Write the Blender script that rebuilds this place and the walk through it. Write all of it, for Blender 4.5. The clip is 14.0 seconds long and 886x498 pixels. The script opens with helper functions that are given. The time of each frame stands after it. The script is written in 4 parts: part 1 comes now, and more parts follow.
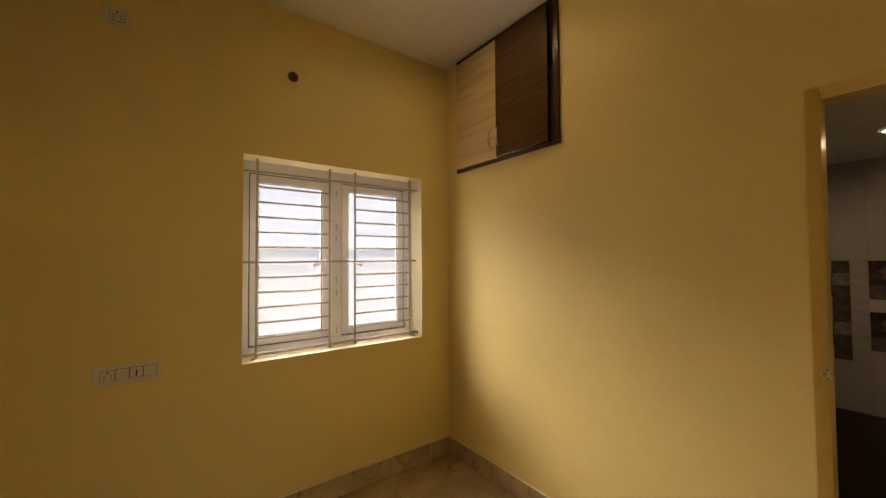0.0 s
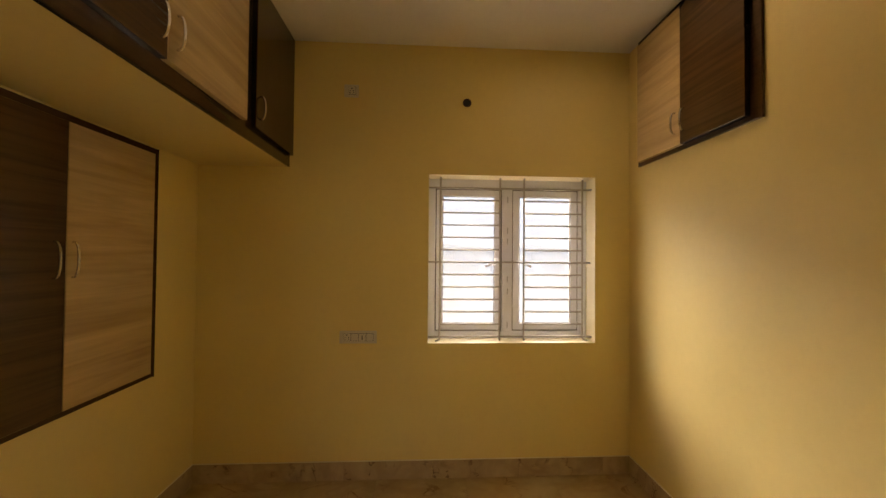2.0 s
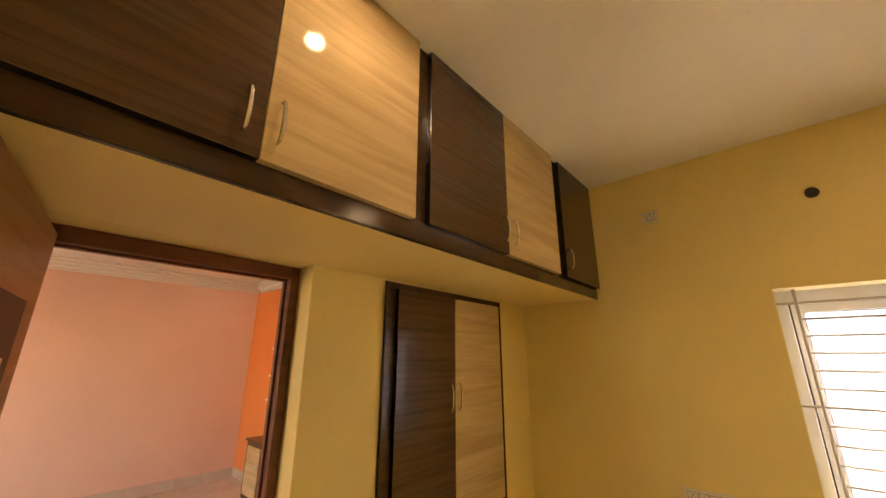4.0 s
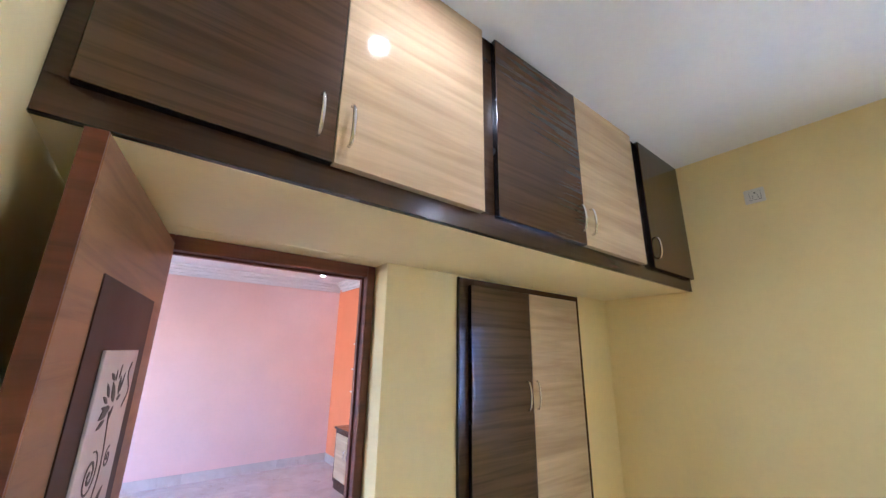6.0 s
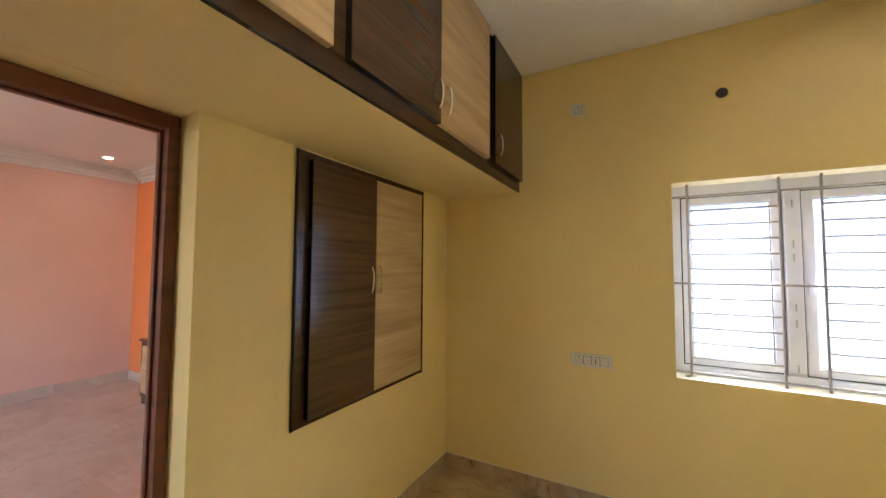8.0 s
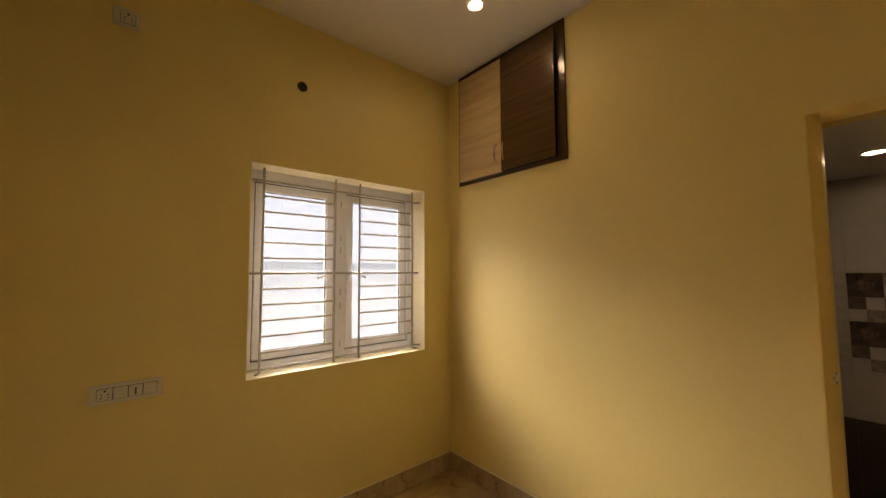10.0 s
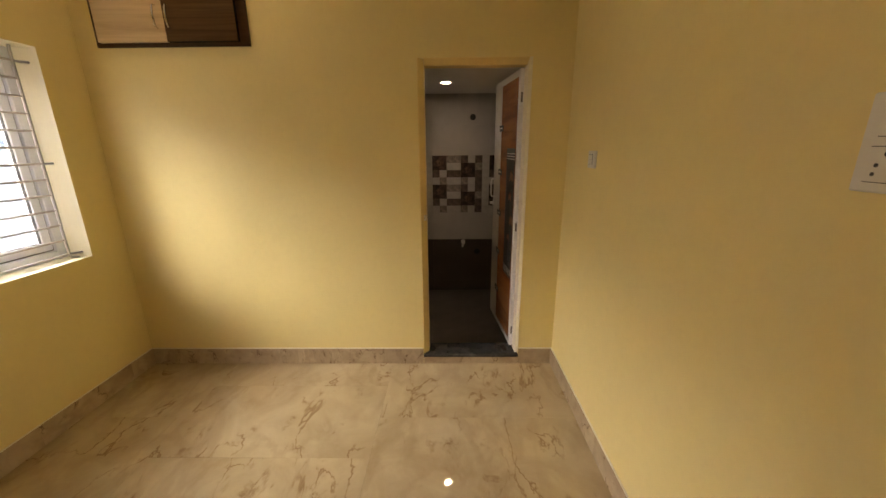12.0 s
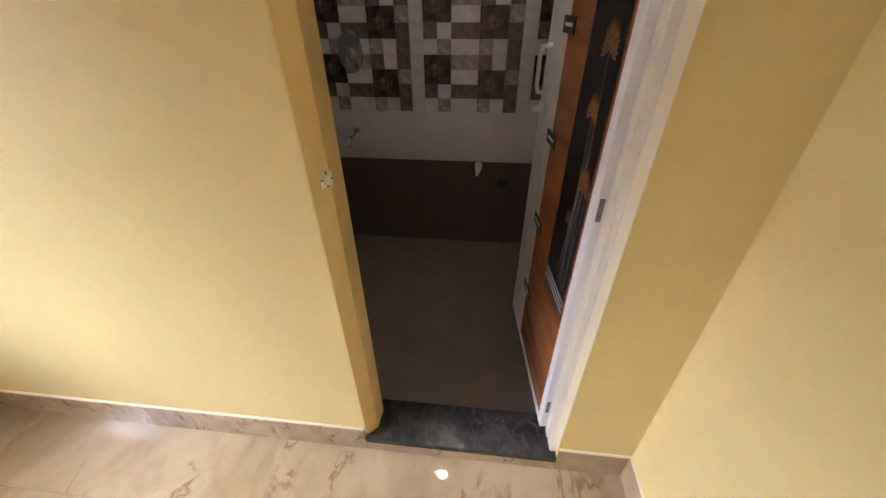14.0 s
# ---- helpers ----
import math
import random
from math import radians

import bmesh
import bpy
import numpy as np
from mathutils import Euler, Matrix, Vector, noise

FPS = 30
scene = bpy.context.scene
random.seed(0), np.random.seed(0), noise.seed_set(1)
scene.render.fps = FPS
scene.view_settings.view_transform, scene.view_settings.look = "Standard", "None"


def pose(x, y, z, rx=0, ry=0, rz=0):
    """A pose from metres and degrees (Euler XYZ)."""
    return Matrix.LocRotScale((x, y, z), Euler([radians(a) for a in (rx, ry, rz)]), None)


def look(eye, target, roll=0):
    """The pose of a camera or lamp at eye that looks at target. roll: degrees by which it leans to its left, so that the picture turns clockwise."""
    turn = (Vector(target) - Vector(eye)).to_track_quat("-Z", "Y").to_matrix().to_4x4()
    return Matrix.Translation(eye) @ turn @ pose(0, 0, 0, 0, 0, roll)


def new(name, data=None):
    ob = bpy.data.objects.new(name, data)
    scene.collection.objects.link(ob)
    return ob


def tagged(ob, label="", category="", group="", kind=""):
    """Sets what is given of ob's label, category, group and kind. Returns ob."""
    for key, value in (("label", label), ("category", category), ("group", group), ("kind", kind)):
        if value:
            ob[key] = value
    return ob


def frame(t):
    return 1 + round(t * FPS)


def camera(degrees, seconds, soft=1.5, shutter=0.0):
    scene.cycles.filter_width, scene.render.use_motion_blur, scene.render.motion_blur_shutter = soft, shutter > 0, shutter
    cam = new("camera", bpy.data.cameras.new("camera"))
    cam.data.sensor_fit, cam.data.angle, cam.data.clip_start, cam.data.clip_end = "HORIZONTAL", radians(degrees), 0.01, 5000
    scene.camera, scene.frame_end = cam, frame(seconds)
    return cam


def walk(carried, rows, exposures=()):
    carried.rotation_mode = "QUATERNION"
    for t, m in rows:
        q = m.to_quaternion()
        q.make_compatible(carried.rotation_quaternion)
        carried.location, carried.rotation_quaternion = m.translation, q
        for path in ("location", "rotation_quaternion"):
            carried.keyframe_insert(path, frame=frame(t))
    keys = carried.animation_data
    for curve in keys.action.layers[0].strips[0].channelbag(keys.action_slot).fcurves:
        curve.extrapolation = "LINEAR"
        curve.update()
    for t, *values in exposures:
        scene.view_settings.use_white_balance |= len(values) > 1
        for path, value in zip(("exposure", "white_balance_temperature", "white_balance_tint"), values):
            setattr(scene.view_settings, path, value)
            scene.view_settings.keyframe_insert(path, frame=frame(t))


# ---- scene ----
cam = camera(100.6, 14.0)
PATH = [
    (0, (1.235, 0.693, 1.495), (2.427, 2.298, 1.551), -0.4),
    (0.5, (1.401, 0.678, 1.522), (2.1, 2.552, 1.554), 0.2),
    (1, (1.512, 0.593, 1.543), (1.818, 2.569, 1.564), 0.6),
    (1.5, (1.553, 0.493, 1.534), (1.672, 2.489, 1.564), 0.5),
    (2, (1.527, 0.438, 1.531), (1.632, 2.435, 1.567), 0.5),
    (2.5, (1.503, 0.4, 1.593), (1.394, 2.397, 1.624), 0.4),
    (3, (1.479, 0.378, 1.647), (0.936, 2.301, 1.716), 0.4),
    (3.5, (1.519, 0.306, 1.704), (0.557, 2.039, 1.975), 0.5),
    (4, (1.524, 0.249, 1.729), (0.255, 1.689, 2.29), 0.2),
    (4.2, (1.527, 0.222, 1.737), (0.185, 1.541, 2.415), 0.2),
    (6.3, (1.484, 0.279, 1.724), (-0.085, 1.431, 2.187), 0.8),
    (6.5, (1.466, 0.29, 1.7), (-0.098, 1.491, 2.032), 0.8),
    (7, (1.463, 0.302, 1.621), (-0.026, 1.632, 1.742), 0.7),
    (7.2, (1.452, 0.303, 1.613), (0.019, 1.695, 1.717), 0.6),
    (9.3, (1.235, 0.637, 1.509), (1.682, 2.581, 1.65), -0.1),
    (9.5, (1.188, 0.693, 1.512), (1.863, 2.57, 1.65), -0.2),
    (10, (1.072, 0.814, 1.482), (2.365, 2.334, 1.613), -0.3),
    (10.5, (0.923, 0.837, 1.489), (2.683, 1.779, 1.595), -0.6),
    (11, (0.721, 0.796, 1.538), (2.686, 1.161, 1.591), -0.5),
    (11.5, (0.532, 0.815, 1.555), (2.53, 0.866, 1.493), -0.5),
    (12, (0.573, 0.778, 1.563), (2.499, 0.806, 1.025), -0.5),
    (12.5, (0.876, 0.707, 1.524), (2.633, 0.749, 0.571), -0.8),
    (13, (1.344, 0.652, 1.499), (3.015, 0.692, 0.4), -0.9),
    (13.5, (1.833, 0.634, 1.461), (3.468, 0.655, 0.309), -0.8),
    (14, (2.296, 0.584, 1.432), (3.933, 0.774, 0.299), -0.5),
]
walk(cam, [(t, look(eye, target, roll)) for t, eye, target, roll in PATH],
     exposures=[
         (0.0, 2.8, 11800, 26),
         (2.5, 3.05, 12000, 27),
         (3.5, 3.6, 12800, 29),
         (4.2, 4.1, 11300, 27),
         (6.3, 4.82, 4350, 21),
         (7.2, 4.72, 4300, 16),
         (9.3, 2.8, 11800, 26),
         (11.0, 3.2, 11000, 25),
         (11.5, 3.48, 10300, 24),
         (12.0, 3.35, 9000, 22),
         (12.5, 3.5, 7700, 21),
         (13.5, 3.75, 6800, 25),
         (14.0, 4.15, 6500, 27),
     ])

# ---- light ----
world = bpy.data.worlds.new("sky")
scene.world = world
world.use_nodes = True
wn, wl = world.node_tree.nodes, world.node_tree.links
sky = wn.new("ShaderNodeTexSky")
sky.sky_type, sky.sun_disc = "NISHITA", False
sky.sun_elevation, sky.sun_rotation = radians(52), radians(100)
wl.new(sky.outputs["Color"], wn["Background"].inputs["Color"])
wn["Background"].inputs["Strength"].default_value = 0.12

sun = new("sun", bpy.data.lights.new("sun", "SUN"))
sun.data.energy, sun.data.angle, sun.data.color = 4.6, radians(0.5), (1.0, 0.95, 0.88)
sun.matrix_world = look((8, -1.4, 10.4), (0, 0, 0))

# added lamp for the hall's daylight, set at an assumed, unseen window opening
hall_light = new("hall_added_lamp", bpy.data.lights.new("hall_added_lamp", "AREA"))
hall_light.data.shape, hall_light.data.size, hall_light.data.size_y = "RECTANGLE", 2.6, 1.7
hall_light.data.energy, hall_light.data.color = 1.6, (1.0, 0.94, 0.88)
hall_light.matrix_world = look((-2.6, -3.12, 1.5), (-2.6, 0, 1.3))

# added lamp, out of view above, boosting skylight through the room's window opening
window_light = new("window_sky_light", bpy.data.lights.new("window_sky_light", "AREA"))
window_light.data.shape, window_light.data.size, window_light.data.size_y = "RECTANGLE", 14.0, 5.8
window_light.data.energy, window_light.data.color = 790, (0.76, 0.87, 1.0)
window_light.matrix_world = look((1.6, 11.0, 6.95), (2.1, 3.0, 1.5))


# ---- materials ----
def material(name, rough=0.5, metal=0.0, spec=0.5):
    m = bpy.data.materials.new(name)
    m.use_nodes = True
    b = m.node_tree.nodes["Principled BSDF"]
    b.inputs["Roughness"].default_value = rough
    b.inputs["Metallic"].default_value = metal
    b.inputs["Specular IOR Level"].default_value = spec
    return m, m.node_tree.nodes, m.node_tree.links, b


def coords(n, l, scale=(1, 1, 1), shift_random=False):
    tc = n.new("ShaderNodeTexCoord")
    mp = n.new("ShaderNodeMapping")
    mp.inputs["Scale"].default_value = scale
    l.new(tc.outputs["Object"], mp.inputs["Vector"])
    if shift_random:
        info = n.new("ShaderNodeObjectInfo")
        mul = n.new("ShaderNodeMath")
        mul.operation = "MULTIPLY"
        mul.inputs[1].default_value = 37.0
        l.new(info.outputs["Random"], mul.inputs[0])
        cb = n.new("ShaderNodeCombineXYZ")
        for k in range(3):
            l.new(mul.outputs[0], cb.inputs[k])
        l.new(cb.outputs[0], mp.inputs["Location"])
    return mp.outputs["Vector"]


def noise_tex(n, l, vec, scale, detail=4.0, rough=0.55, distort=0.0):
    t = n.new("ShaderNodeTexNoise")
    t.inputs["Scale"].default_value = scale
    t.inputs["Detail"].default_value = detail
    t.inputs["Roughness"].default_value = rough
    t.inputs["Distortion"].default_value = distort
    l.new(vec, t.inputs["Vector"])
    return t.outputs["Fac"]


def ramp(n, l, fac, stops):
    r = n.new("ShaderNodeValToRGB")
    while len(r.color_ramp.elements) < len(stops):
        r.color_ramp.elements.new(0.5)
    for e, (p, c) in zip(r.color_ramp.elements, stops):
        e.position, e.color = p, (c + (1,)) if len(c) == 3 else c
    l.new(fac, r.inputs["Fac"])
    return r.outputs["Color"]


def mix(n, l, fac, a, b, mode="MIX"):
    m = n.new("ShaderNodeMix")
    m.data_type, m.blend_type = "RGBA", mode
    for sock, v in ((m.inputs["Factor"], fac), (m.inputs["A"], a), (m.inputs["B"], b)):
        if isinstance(v, (int, float)):
            sock.default_value = v
        elif isinstance(v, tuple):
            sock.default_value = v + (1,)
        else:
            l.new(v, sock)
    return m.outputs["Result"]


def bump(n, l, b, fac, strength, dist=0.002):
    k = n.new("ShaderNodeBump")
    k.inputs["Strength"].default_value = strength
    k.inputs["Distance"].default_value = dist
    l.new(fac, k.inputs["Height"])
    l.new(k.outputs["Normal"], b.inputs["Normal"])


def paint(name, colour, rough=0.55, vary=0.06, spec=0.3):
    """Rolled wall paint: faint cloudy tone, roller stipple, shallow trowel waves."""
    m, n, l, b = material(name, rough, 0, spec)
    v = coords(n, l)
    big = noise_tex(n, l, v, 1.3, 3)
    dark = tuple(c * (1 - vary) for c in colour)
    lite = tuple(min(1, c * (1 + vary)) for c in colour)
    c1 = ramp(n, l, big, [(0.3, dark), (0.7, lite)])
    spots = noise_tex(n, l, v, 22, 5, 0.7)
    c2 = ramp(n, l, spots, [(0.25, (0.97, 0.97, 0.965)), (0.55, (1, 1, 1))])
    l.new(mix(n, l, 1.0, c1, c2, "MULTIPLY"), b.inputs["Base Color"])
    mixed = n.new("ShaderNodeMath")
    mixed.operation = "ADD"
    l.new(noise_tex(n, l, v, 240, 2), mixed.inputs[0])
    l.new(noise_tex(n, l, v, 5, 2), mixed.inputs[1])
    bump(n, l, b, mixed.outputs[0], 0.12, 0.003)
    return m


def laminate(name, base, streak, rough, spec=0.5, fine=46.0):
    """Wood-print laminate with grain running level across the board."""
    m, n, l, b = material(name, rough, 0, spec)
    v = coords(n, l, (1.3, 1.3, fine), True)
    g = noise_tex(n, l, v, 1.0, 6, 0.6, 0.6)
    v2 = coords(n, l, (0.5, 0.5, fine * 0.22), True)
    g2 = noise_tex(n, l, v2, 1.0, 3, 0.5, 0.8)
    c1 = ramp(n, l, g, [(0.34, streak), (0.52, base), (0.75, tuple(min(1, c * 1.18) for c in base))])
    c2 = ramp(n, l, g2, [(0.32, (0.76, 0.74, 0.72)), (0.55, (1, 1, 1))])
    l.new(mix(n, l, 0.55, c1, c2, "MULTIPLY"), b.inputs["Base Color"])
    if rough > 0.2:
        bump(n, l, b, g, 0.05, 0.001)
    return m


def plain(name, colour, rough=0.4, metal=0.0, vary=0.08, scale=30, spec=0.5):
    m, n, l, b = material(name, rough, metal, spec)
    v = coords(n, l)
    f = noise_tex(n, l, v, scale, 4)
    l.new(ramp(n, l, f, [(0.3, tuple(c * (1 - vary) for c in colour)), (0.7, tuple(min(1, c * (1 + vary)) for c in colour))]), b.inputs["Base Color"])
    r = n.new("ShaderNodeMapRange")
    r.inputs["To Min"].default_value, r.inputs["To Max"].default_value = rough * 0.8, min(1, rough * 1.25)
    l.new(noise_tex(n, l, v, scale * 0.3, 3), r.inputs["Value"])
    l.new(r.outputs["Result"], b.inputs["Roughness"])
    return m


def marble(name, base, cloud, vein, rough, vein_amount=0.8, scale=1.0):
    """Polished vitrified tile printed as marble: clouds, long broken veins, speckle."""
    m, n, l, b = material(name, rough, 0, 0.5)
    v = coords(n, l, (scale, scale, scale), True)
    clouds = noise_tex(n, l, v, 2.6, 6, 0.62, 0.6)
    c = ramp(n, l, clouds, [(0.32, cloud), (0.6, base), (0.8, tuple(min(1, k * 1.08) for k in base))])
    tan = tuple(0.6 * a + 0.4 * b2 for a, b2 in zip(cloud, vein))
    # (turn, stretch, noise scale, line width, amount, tone, gate scale, gate cut): faint long threads, then short dark flecks
    for turn, stretch, sc, width, amt, tone, gsc, cut in (
            (48, 1.6, 1.3, 0.050, vein_amount * 0.40, tan, 1.8, 0.42), (-40, 1.7, 1.5, 0.040, vein_amount * 0.40, tan, 2.0, 0.44),
            (60, 1.9, 1.4, 0.013, vein_amount * 0.9, vein, 3.2, 0.52), (-50, 1.9, 1.6, 0.013, vein_amount * 0.9, vein, 3.6, 0.52),
            (35, 1.6, 2.6, 0.036, vein_amount, vein, 5.0, 0.61), (-62, 1.6, 3.0, 0.030, vein_amount * 0.9, vein, 5.4, 0.61)):
        lean = n.new("ShaderNodeMapping")
        lean.inputs["Rotation"].default_value = (0, 0, radians(turn))
        lean.inputs["Scale"].default_value = (1.0, stretch, 1.0)
        l.new(v, lean.inputs["Vector"])
        field = noise_tex(n, l, lean.outputs["Vector"], sc, 5.5, 0.55, 0.5)
        off = n.new("ShaderNodeMath")
        off.operation = "SUBTRACT"
        off.inputs[1].default_value = 0.5
        l.new(field, off.inputs[0])
        dist = n.new("ShaderNodeMath")
        dist.operation = "ABSOLUTE"
        l.new(off.outputs[0], dist.inputs[0])
        line = ramp(n, l, dist.outputs[0], [(0.0, (1, 1, 1)), (width * 0.4, (0.7, 0.7, 0.7)), (width, (0, 0, 0))])
        gate = ramp(n, l, noise_tex(n, l, lean.outputs["Vector"], gsc * 0.6, 4), [(cut, (0, 0, 0)), (cut + 0.09, (1, 1, 1))])
        k = mix(n, l, 1.0, line, gate, "MULTIPLY")
        sep = n.new("ShaderNodeMath")
        sep.operation = "MULTIPLY"
        sep.inputs[1].default_value = amt
        l.new(k, sep.inputs[0])
        c = mix(n, l, sep.outputs[0], c, tone)
    l.new(c, b.inputs["Base Color"])
    r = n.new("ShaderNodeMapRange")
    r.inputs["To Min"].default_value, r.inputs["To Max"].default_value = rough * 0.7, rough * 1.5
    l.new(noise_tex(n, l, v, 9, 4), r.inputs["Value"])
    l.new(r.outputs["Result"], b.inputs["Roughness"])
    return m


def lamp_material(name, colour, strength):
    m, n, l, b = material(name)
    b.inputs["Base Color"].default_value = (0.9, 0.9, 0.9, 1)
    b.inputs["Emission Color"].default_value = colour + (1,)
    b.inputs["Emission Strength"].default_value = strength
    return m


def glass_material(name, tint=(0.97, 0.99, 0.98)):
    m, n, l, b = material(name, 0.0)
    b.inputs["Base Color"].default_value = tint + (1,)
    b.inputs["Transmission Weight"].default_value = 1.0
    b.inputs["IOR"].default_value = 1.45
    return m


M_WALL = paint("yellow wall paint", (0.82, 0.670, 0.312), 0.5, 0.03)
# on the reveals, bright window light is put into this paler wall tone
M_REVEAL = paint("pale cream trim and daylit reveal paint", (0.83, 0.76, 0.56), 0.55, 0.03)
M_CEIL = paint("white ceiling paint", (0.80, 0.79, 0.76), 0.7, 0.03)
M_PINK = paint("salmon pink hall paint", (0.80, 0.56, 0.48), 0.5, 0.04)
M_ORANGE = paint("orange hall paint", (0.82, 0.27, 0.10), 0.5, 0.04)
M_FLOOR = marble("beige marble tile", (0.51, 0.395, 0.240), (0.40, 0.295, 0.170), (0.21, 0.105, 0.035), 0.03, 0.78)
M_SKIRT = marble("beige marble skirting tile", (0.54, 0.415, 0.27), (0.42, 0.31, 0.20), (0.16, 0.09, 0.045), 0.14, 0.9, 2.0)
M_HALLFLOOR = marble("pale hall marble tile", (0.68, 0.61, 0.54), (0.58, 0.50, 0.43), (0.40, 0.31, 0.24), 0.10, 0.40)
M_BATHGROUT = plain("dark bathroom grout", (0.15, 0.122, 0.10), 0.8)
M_GROUT = plain("tile grout", (0.34, 0.26, 0.17), 0.8)
M_DARK = laminate("dark brown laminate", (0.088, 0.046, 0.022), (0.060, 0.031, 0.015), 0.16, 0.6)
M_DARKFRAME = laminate("dark brown cabinet frame", (0.070, 0.036, 0.018), (0.052, 0.027, 0.014), 0.18, 0.5)
M_LIGHT = laminate("pale oak laminate", (0.60, 0.44, 0.25), (0.51, 0.365, 0.20), 0.08, 0.25, 24.0)
M_VENEER = laminate("walnut door veneer", (0.29, 0.150, 0.060), (0.20, 0.098, 0.038), 0.42, 0.35, 20.0)
M_TEAK = laminate("red-brown door frame wood", (0.16, 0.048, 0.022), (0.10, 0.029, 0.014), 0.35, 0.5, 24.0)
M_CHROME = plain("brushed steel", (0.72, 0.70, 0.67), 0.22, 1.0, 0.05)
M_DARKCHROME = plain("chrome fitting", (0.62, 0.64, 0.66), 0.12, 1.0, 0.05)
M_GRILLE = plain("grey painted grille iron", (0.40, 0.38, 0.37), 0.4, 0.0, 0.1)
M_UPVC = plain("white window profile", (0.80, 0.83, 0.90), 0.3, 0, 0.03, 12)
M_EDGE = plain("black edge banding and gap shade", (0.010, 0.008, 0.007), 0.25, 0, 0.1, 20)
M_GASKET = plain("dark rubber gasket", (0.03, 0.028, 0.026), 0.7)
M_STICKER = plain("grey printed film", (0.45, 0.46, 0.50), 0.5)
M_GLASS = glass_material("window glass")
M_PLATE = plain("white switch plastic", (0.70, 0.67, 0.61), 0.3, 0, 0.03)
M_SLOT = plain("dark slot", (0.02, 0.02, 0.02), 0.6)
M_PIPE = plain("dark red pipe", (0.10, 0.025, 0.015), 0.5)
M_GRANITE = marble("black granite", (0.016, 0.016, 0.016), (0.060, 0.058, 0.056), (0.12, 0.115, 0.11), 0.16, 0.6, 3.0)
# cream pushed towards yellow: the warmer light on this side is in the colour
M_JAMB = plain("cream frame plastic with warm light tint", (0.80, 0.60, 0.25), 0.35, 0, 0.04, 14)
M_HINGEJAMB = plain("off-white frame plastic", (0.80, 0.73, 0.58), 0.35, 0, 0.015, 14)
M_BWHITE = plain("white door edge plastic", (0.78, 0.77, 0.76), 0.3, 0, 0.03)
M_BMARBLE = marble("white marble print", (0.74, 0.72, 0.70), (0.66, 0.64, 0.62), (0.34, 0.31, 0.29), 0.3, 0.7, 2.6)
M_BWOOD = laminate("orange-brown wood print", (0.42, 0.16, 0.06), (0.26, 0.09, 0.035), 0.25, 0.5, 12.0)
M_BDARK = plain("black door print", (0.012, 0.008, 0.007), 0.35, 0, 0.1, 30, 0.3)
M_BPLATE = plain("dark inlay plate", (0.022, 0.013, 0.011), 0.5, 0, 0.1, 30, 0.2)
M_HINGE = plain("dull steel hinge", (0.20, 0.18, 0.17), 0.35, 0.6, 0.3, 60)
M_BLINE = plain("white printed line", (0.72, 0.70, 0.68), 0.3)
M_BFLOWER = plain("tan printed flower", (0.34, 0.15, 0.06), 0.35, 0, 0.55, 70)
M_BSTALK = plain("grey printed stalk", (0.20, 0.20, 0.21), 0.3)
M_TLIGHT = plain("pale grey wall tile", (0.50, 0.48, 0.45), 0.22, 0, 0.06, 5)
M_TDARK = plain("dark brown wall tile", (0.085, 0.062, 0.046), 0.45, 0, 0.12, 6)
M_TFLOOR = plain("grey-brown bathroom floor tile", (0.19, 0.155, 0.125), 0.4, 0, 0.15, 5)
M_MOSL = plain("pale mosaic print", (0.49, 0.47, 0.44), 0.22, 0, 0.1, 25)
M_MOSM = plain("mottled grey mosaic print", (0.27, 0.24, 0.21), 0.22, 0, 0.45, 40)
M_MOSD = plain("dark mosaic print", (0.115, 0.092, 0.074), 0.22, 0, 0.4, 35)
M_MOSF = plain("dark flower print", (0.050, 0.034, 0.025), 0.22, 0, 0.8, 25)
M_PETAL = plain("brown petal print", (0.105, 0.070, 0.048), 0.22, 0, 0.6, 50)
M_INLAY = plain("dark brown door inlay", (0.035, 0.019, 0.014), 0.5, 0, 0.2, 8, 0.3)
M_CARVED = plain("ivory carved panel", (0.66, 0.58, 0.54), 0.4, 0, 0.06, 10)
M_CUTOUT = plain("dark cut-out", (0.045, 0.025, 0.018), 0.5)
# outdoor colours darkened and blued to hold down the strong outdoor light
M_OUTWALL = paint("dimmed blue-grey outdoor wall", (0.145, 0.210, 0.310), 0.8)
M_LATTICE = paint("dimmed blue-grey lattice block", (0.120, 0.180, 0.275), 0.8)
M_GROUND = plain("pale concrete ground", (0.52, 0.49, 0.44), 0.9, 0, 0.15, 2)
# distance haze is mixed into the tree line's surface colour
M_HILL = plain("grey-green tree line with haze tint", (0.36, 0.44, 0.40), 1.0, 0, 0.2, 0.02)
M_LED = lamp_material("led diffuser", (1.0, 0.90, 0.72), 21.0)
M_LEDHALL = lamp_material("hall led diffuser", (1.0, 0.95, 0.86), 7.0)
M_LEDBATH = lamp_material("bathroom led diffuser", (1.0, 0.94, 0.84), 13.0)


# ---- building helpers ----
def box(bm, x0, x1, y0, y1, z0, z1, bevel=0.0, seg=1):
    geo = bmesh.ops.create_cube(bm, size=1.0, matrix=Matrix.Translation(((x0 + x1) / 2, (y0 + y1) / 2, (z0 + z1) / 2))
                                @ Matrix.Diagonal((abs(x1 - x0), abs(y1 - y0), abs(z1 - z0), 1)))
    if bevel:
        edges = list({e for v in geo["verts"] for e in v.link_edges})
        bmesh.ops.bevel(bm, geom=edges, offset=bevel, segments=seg, affect="EDGES", profile=0.7)
    return bm


def boxes(*rows, bevel=0.0):
    bm = bmesh.new()
    for r in rows:
        box(bm, *r, bevel=bevel)
    return bm


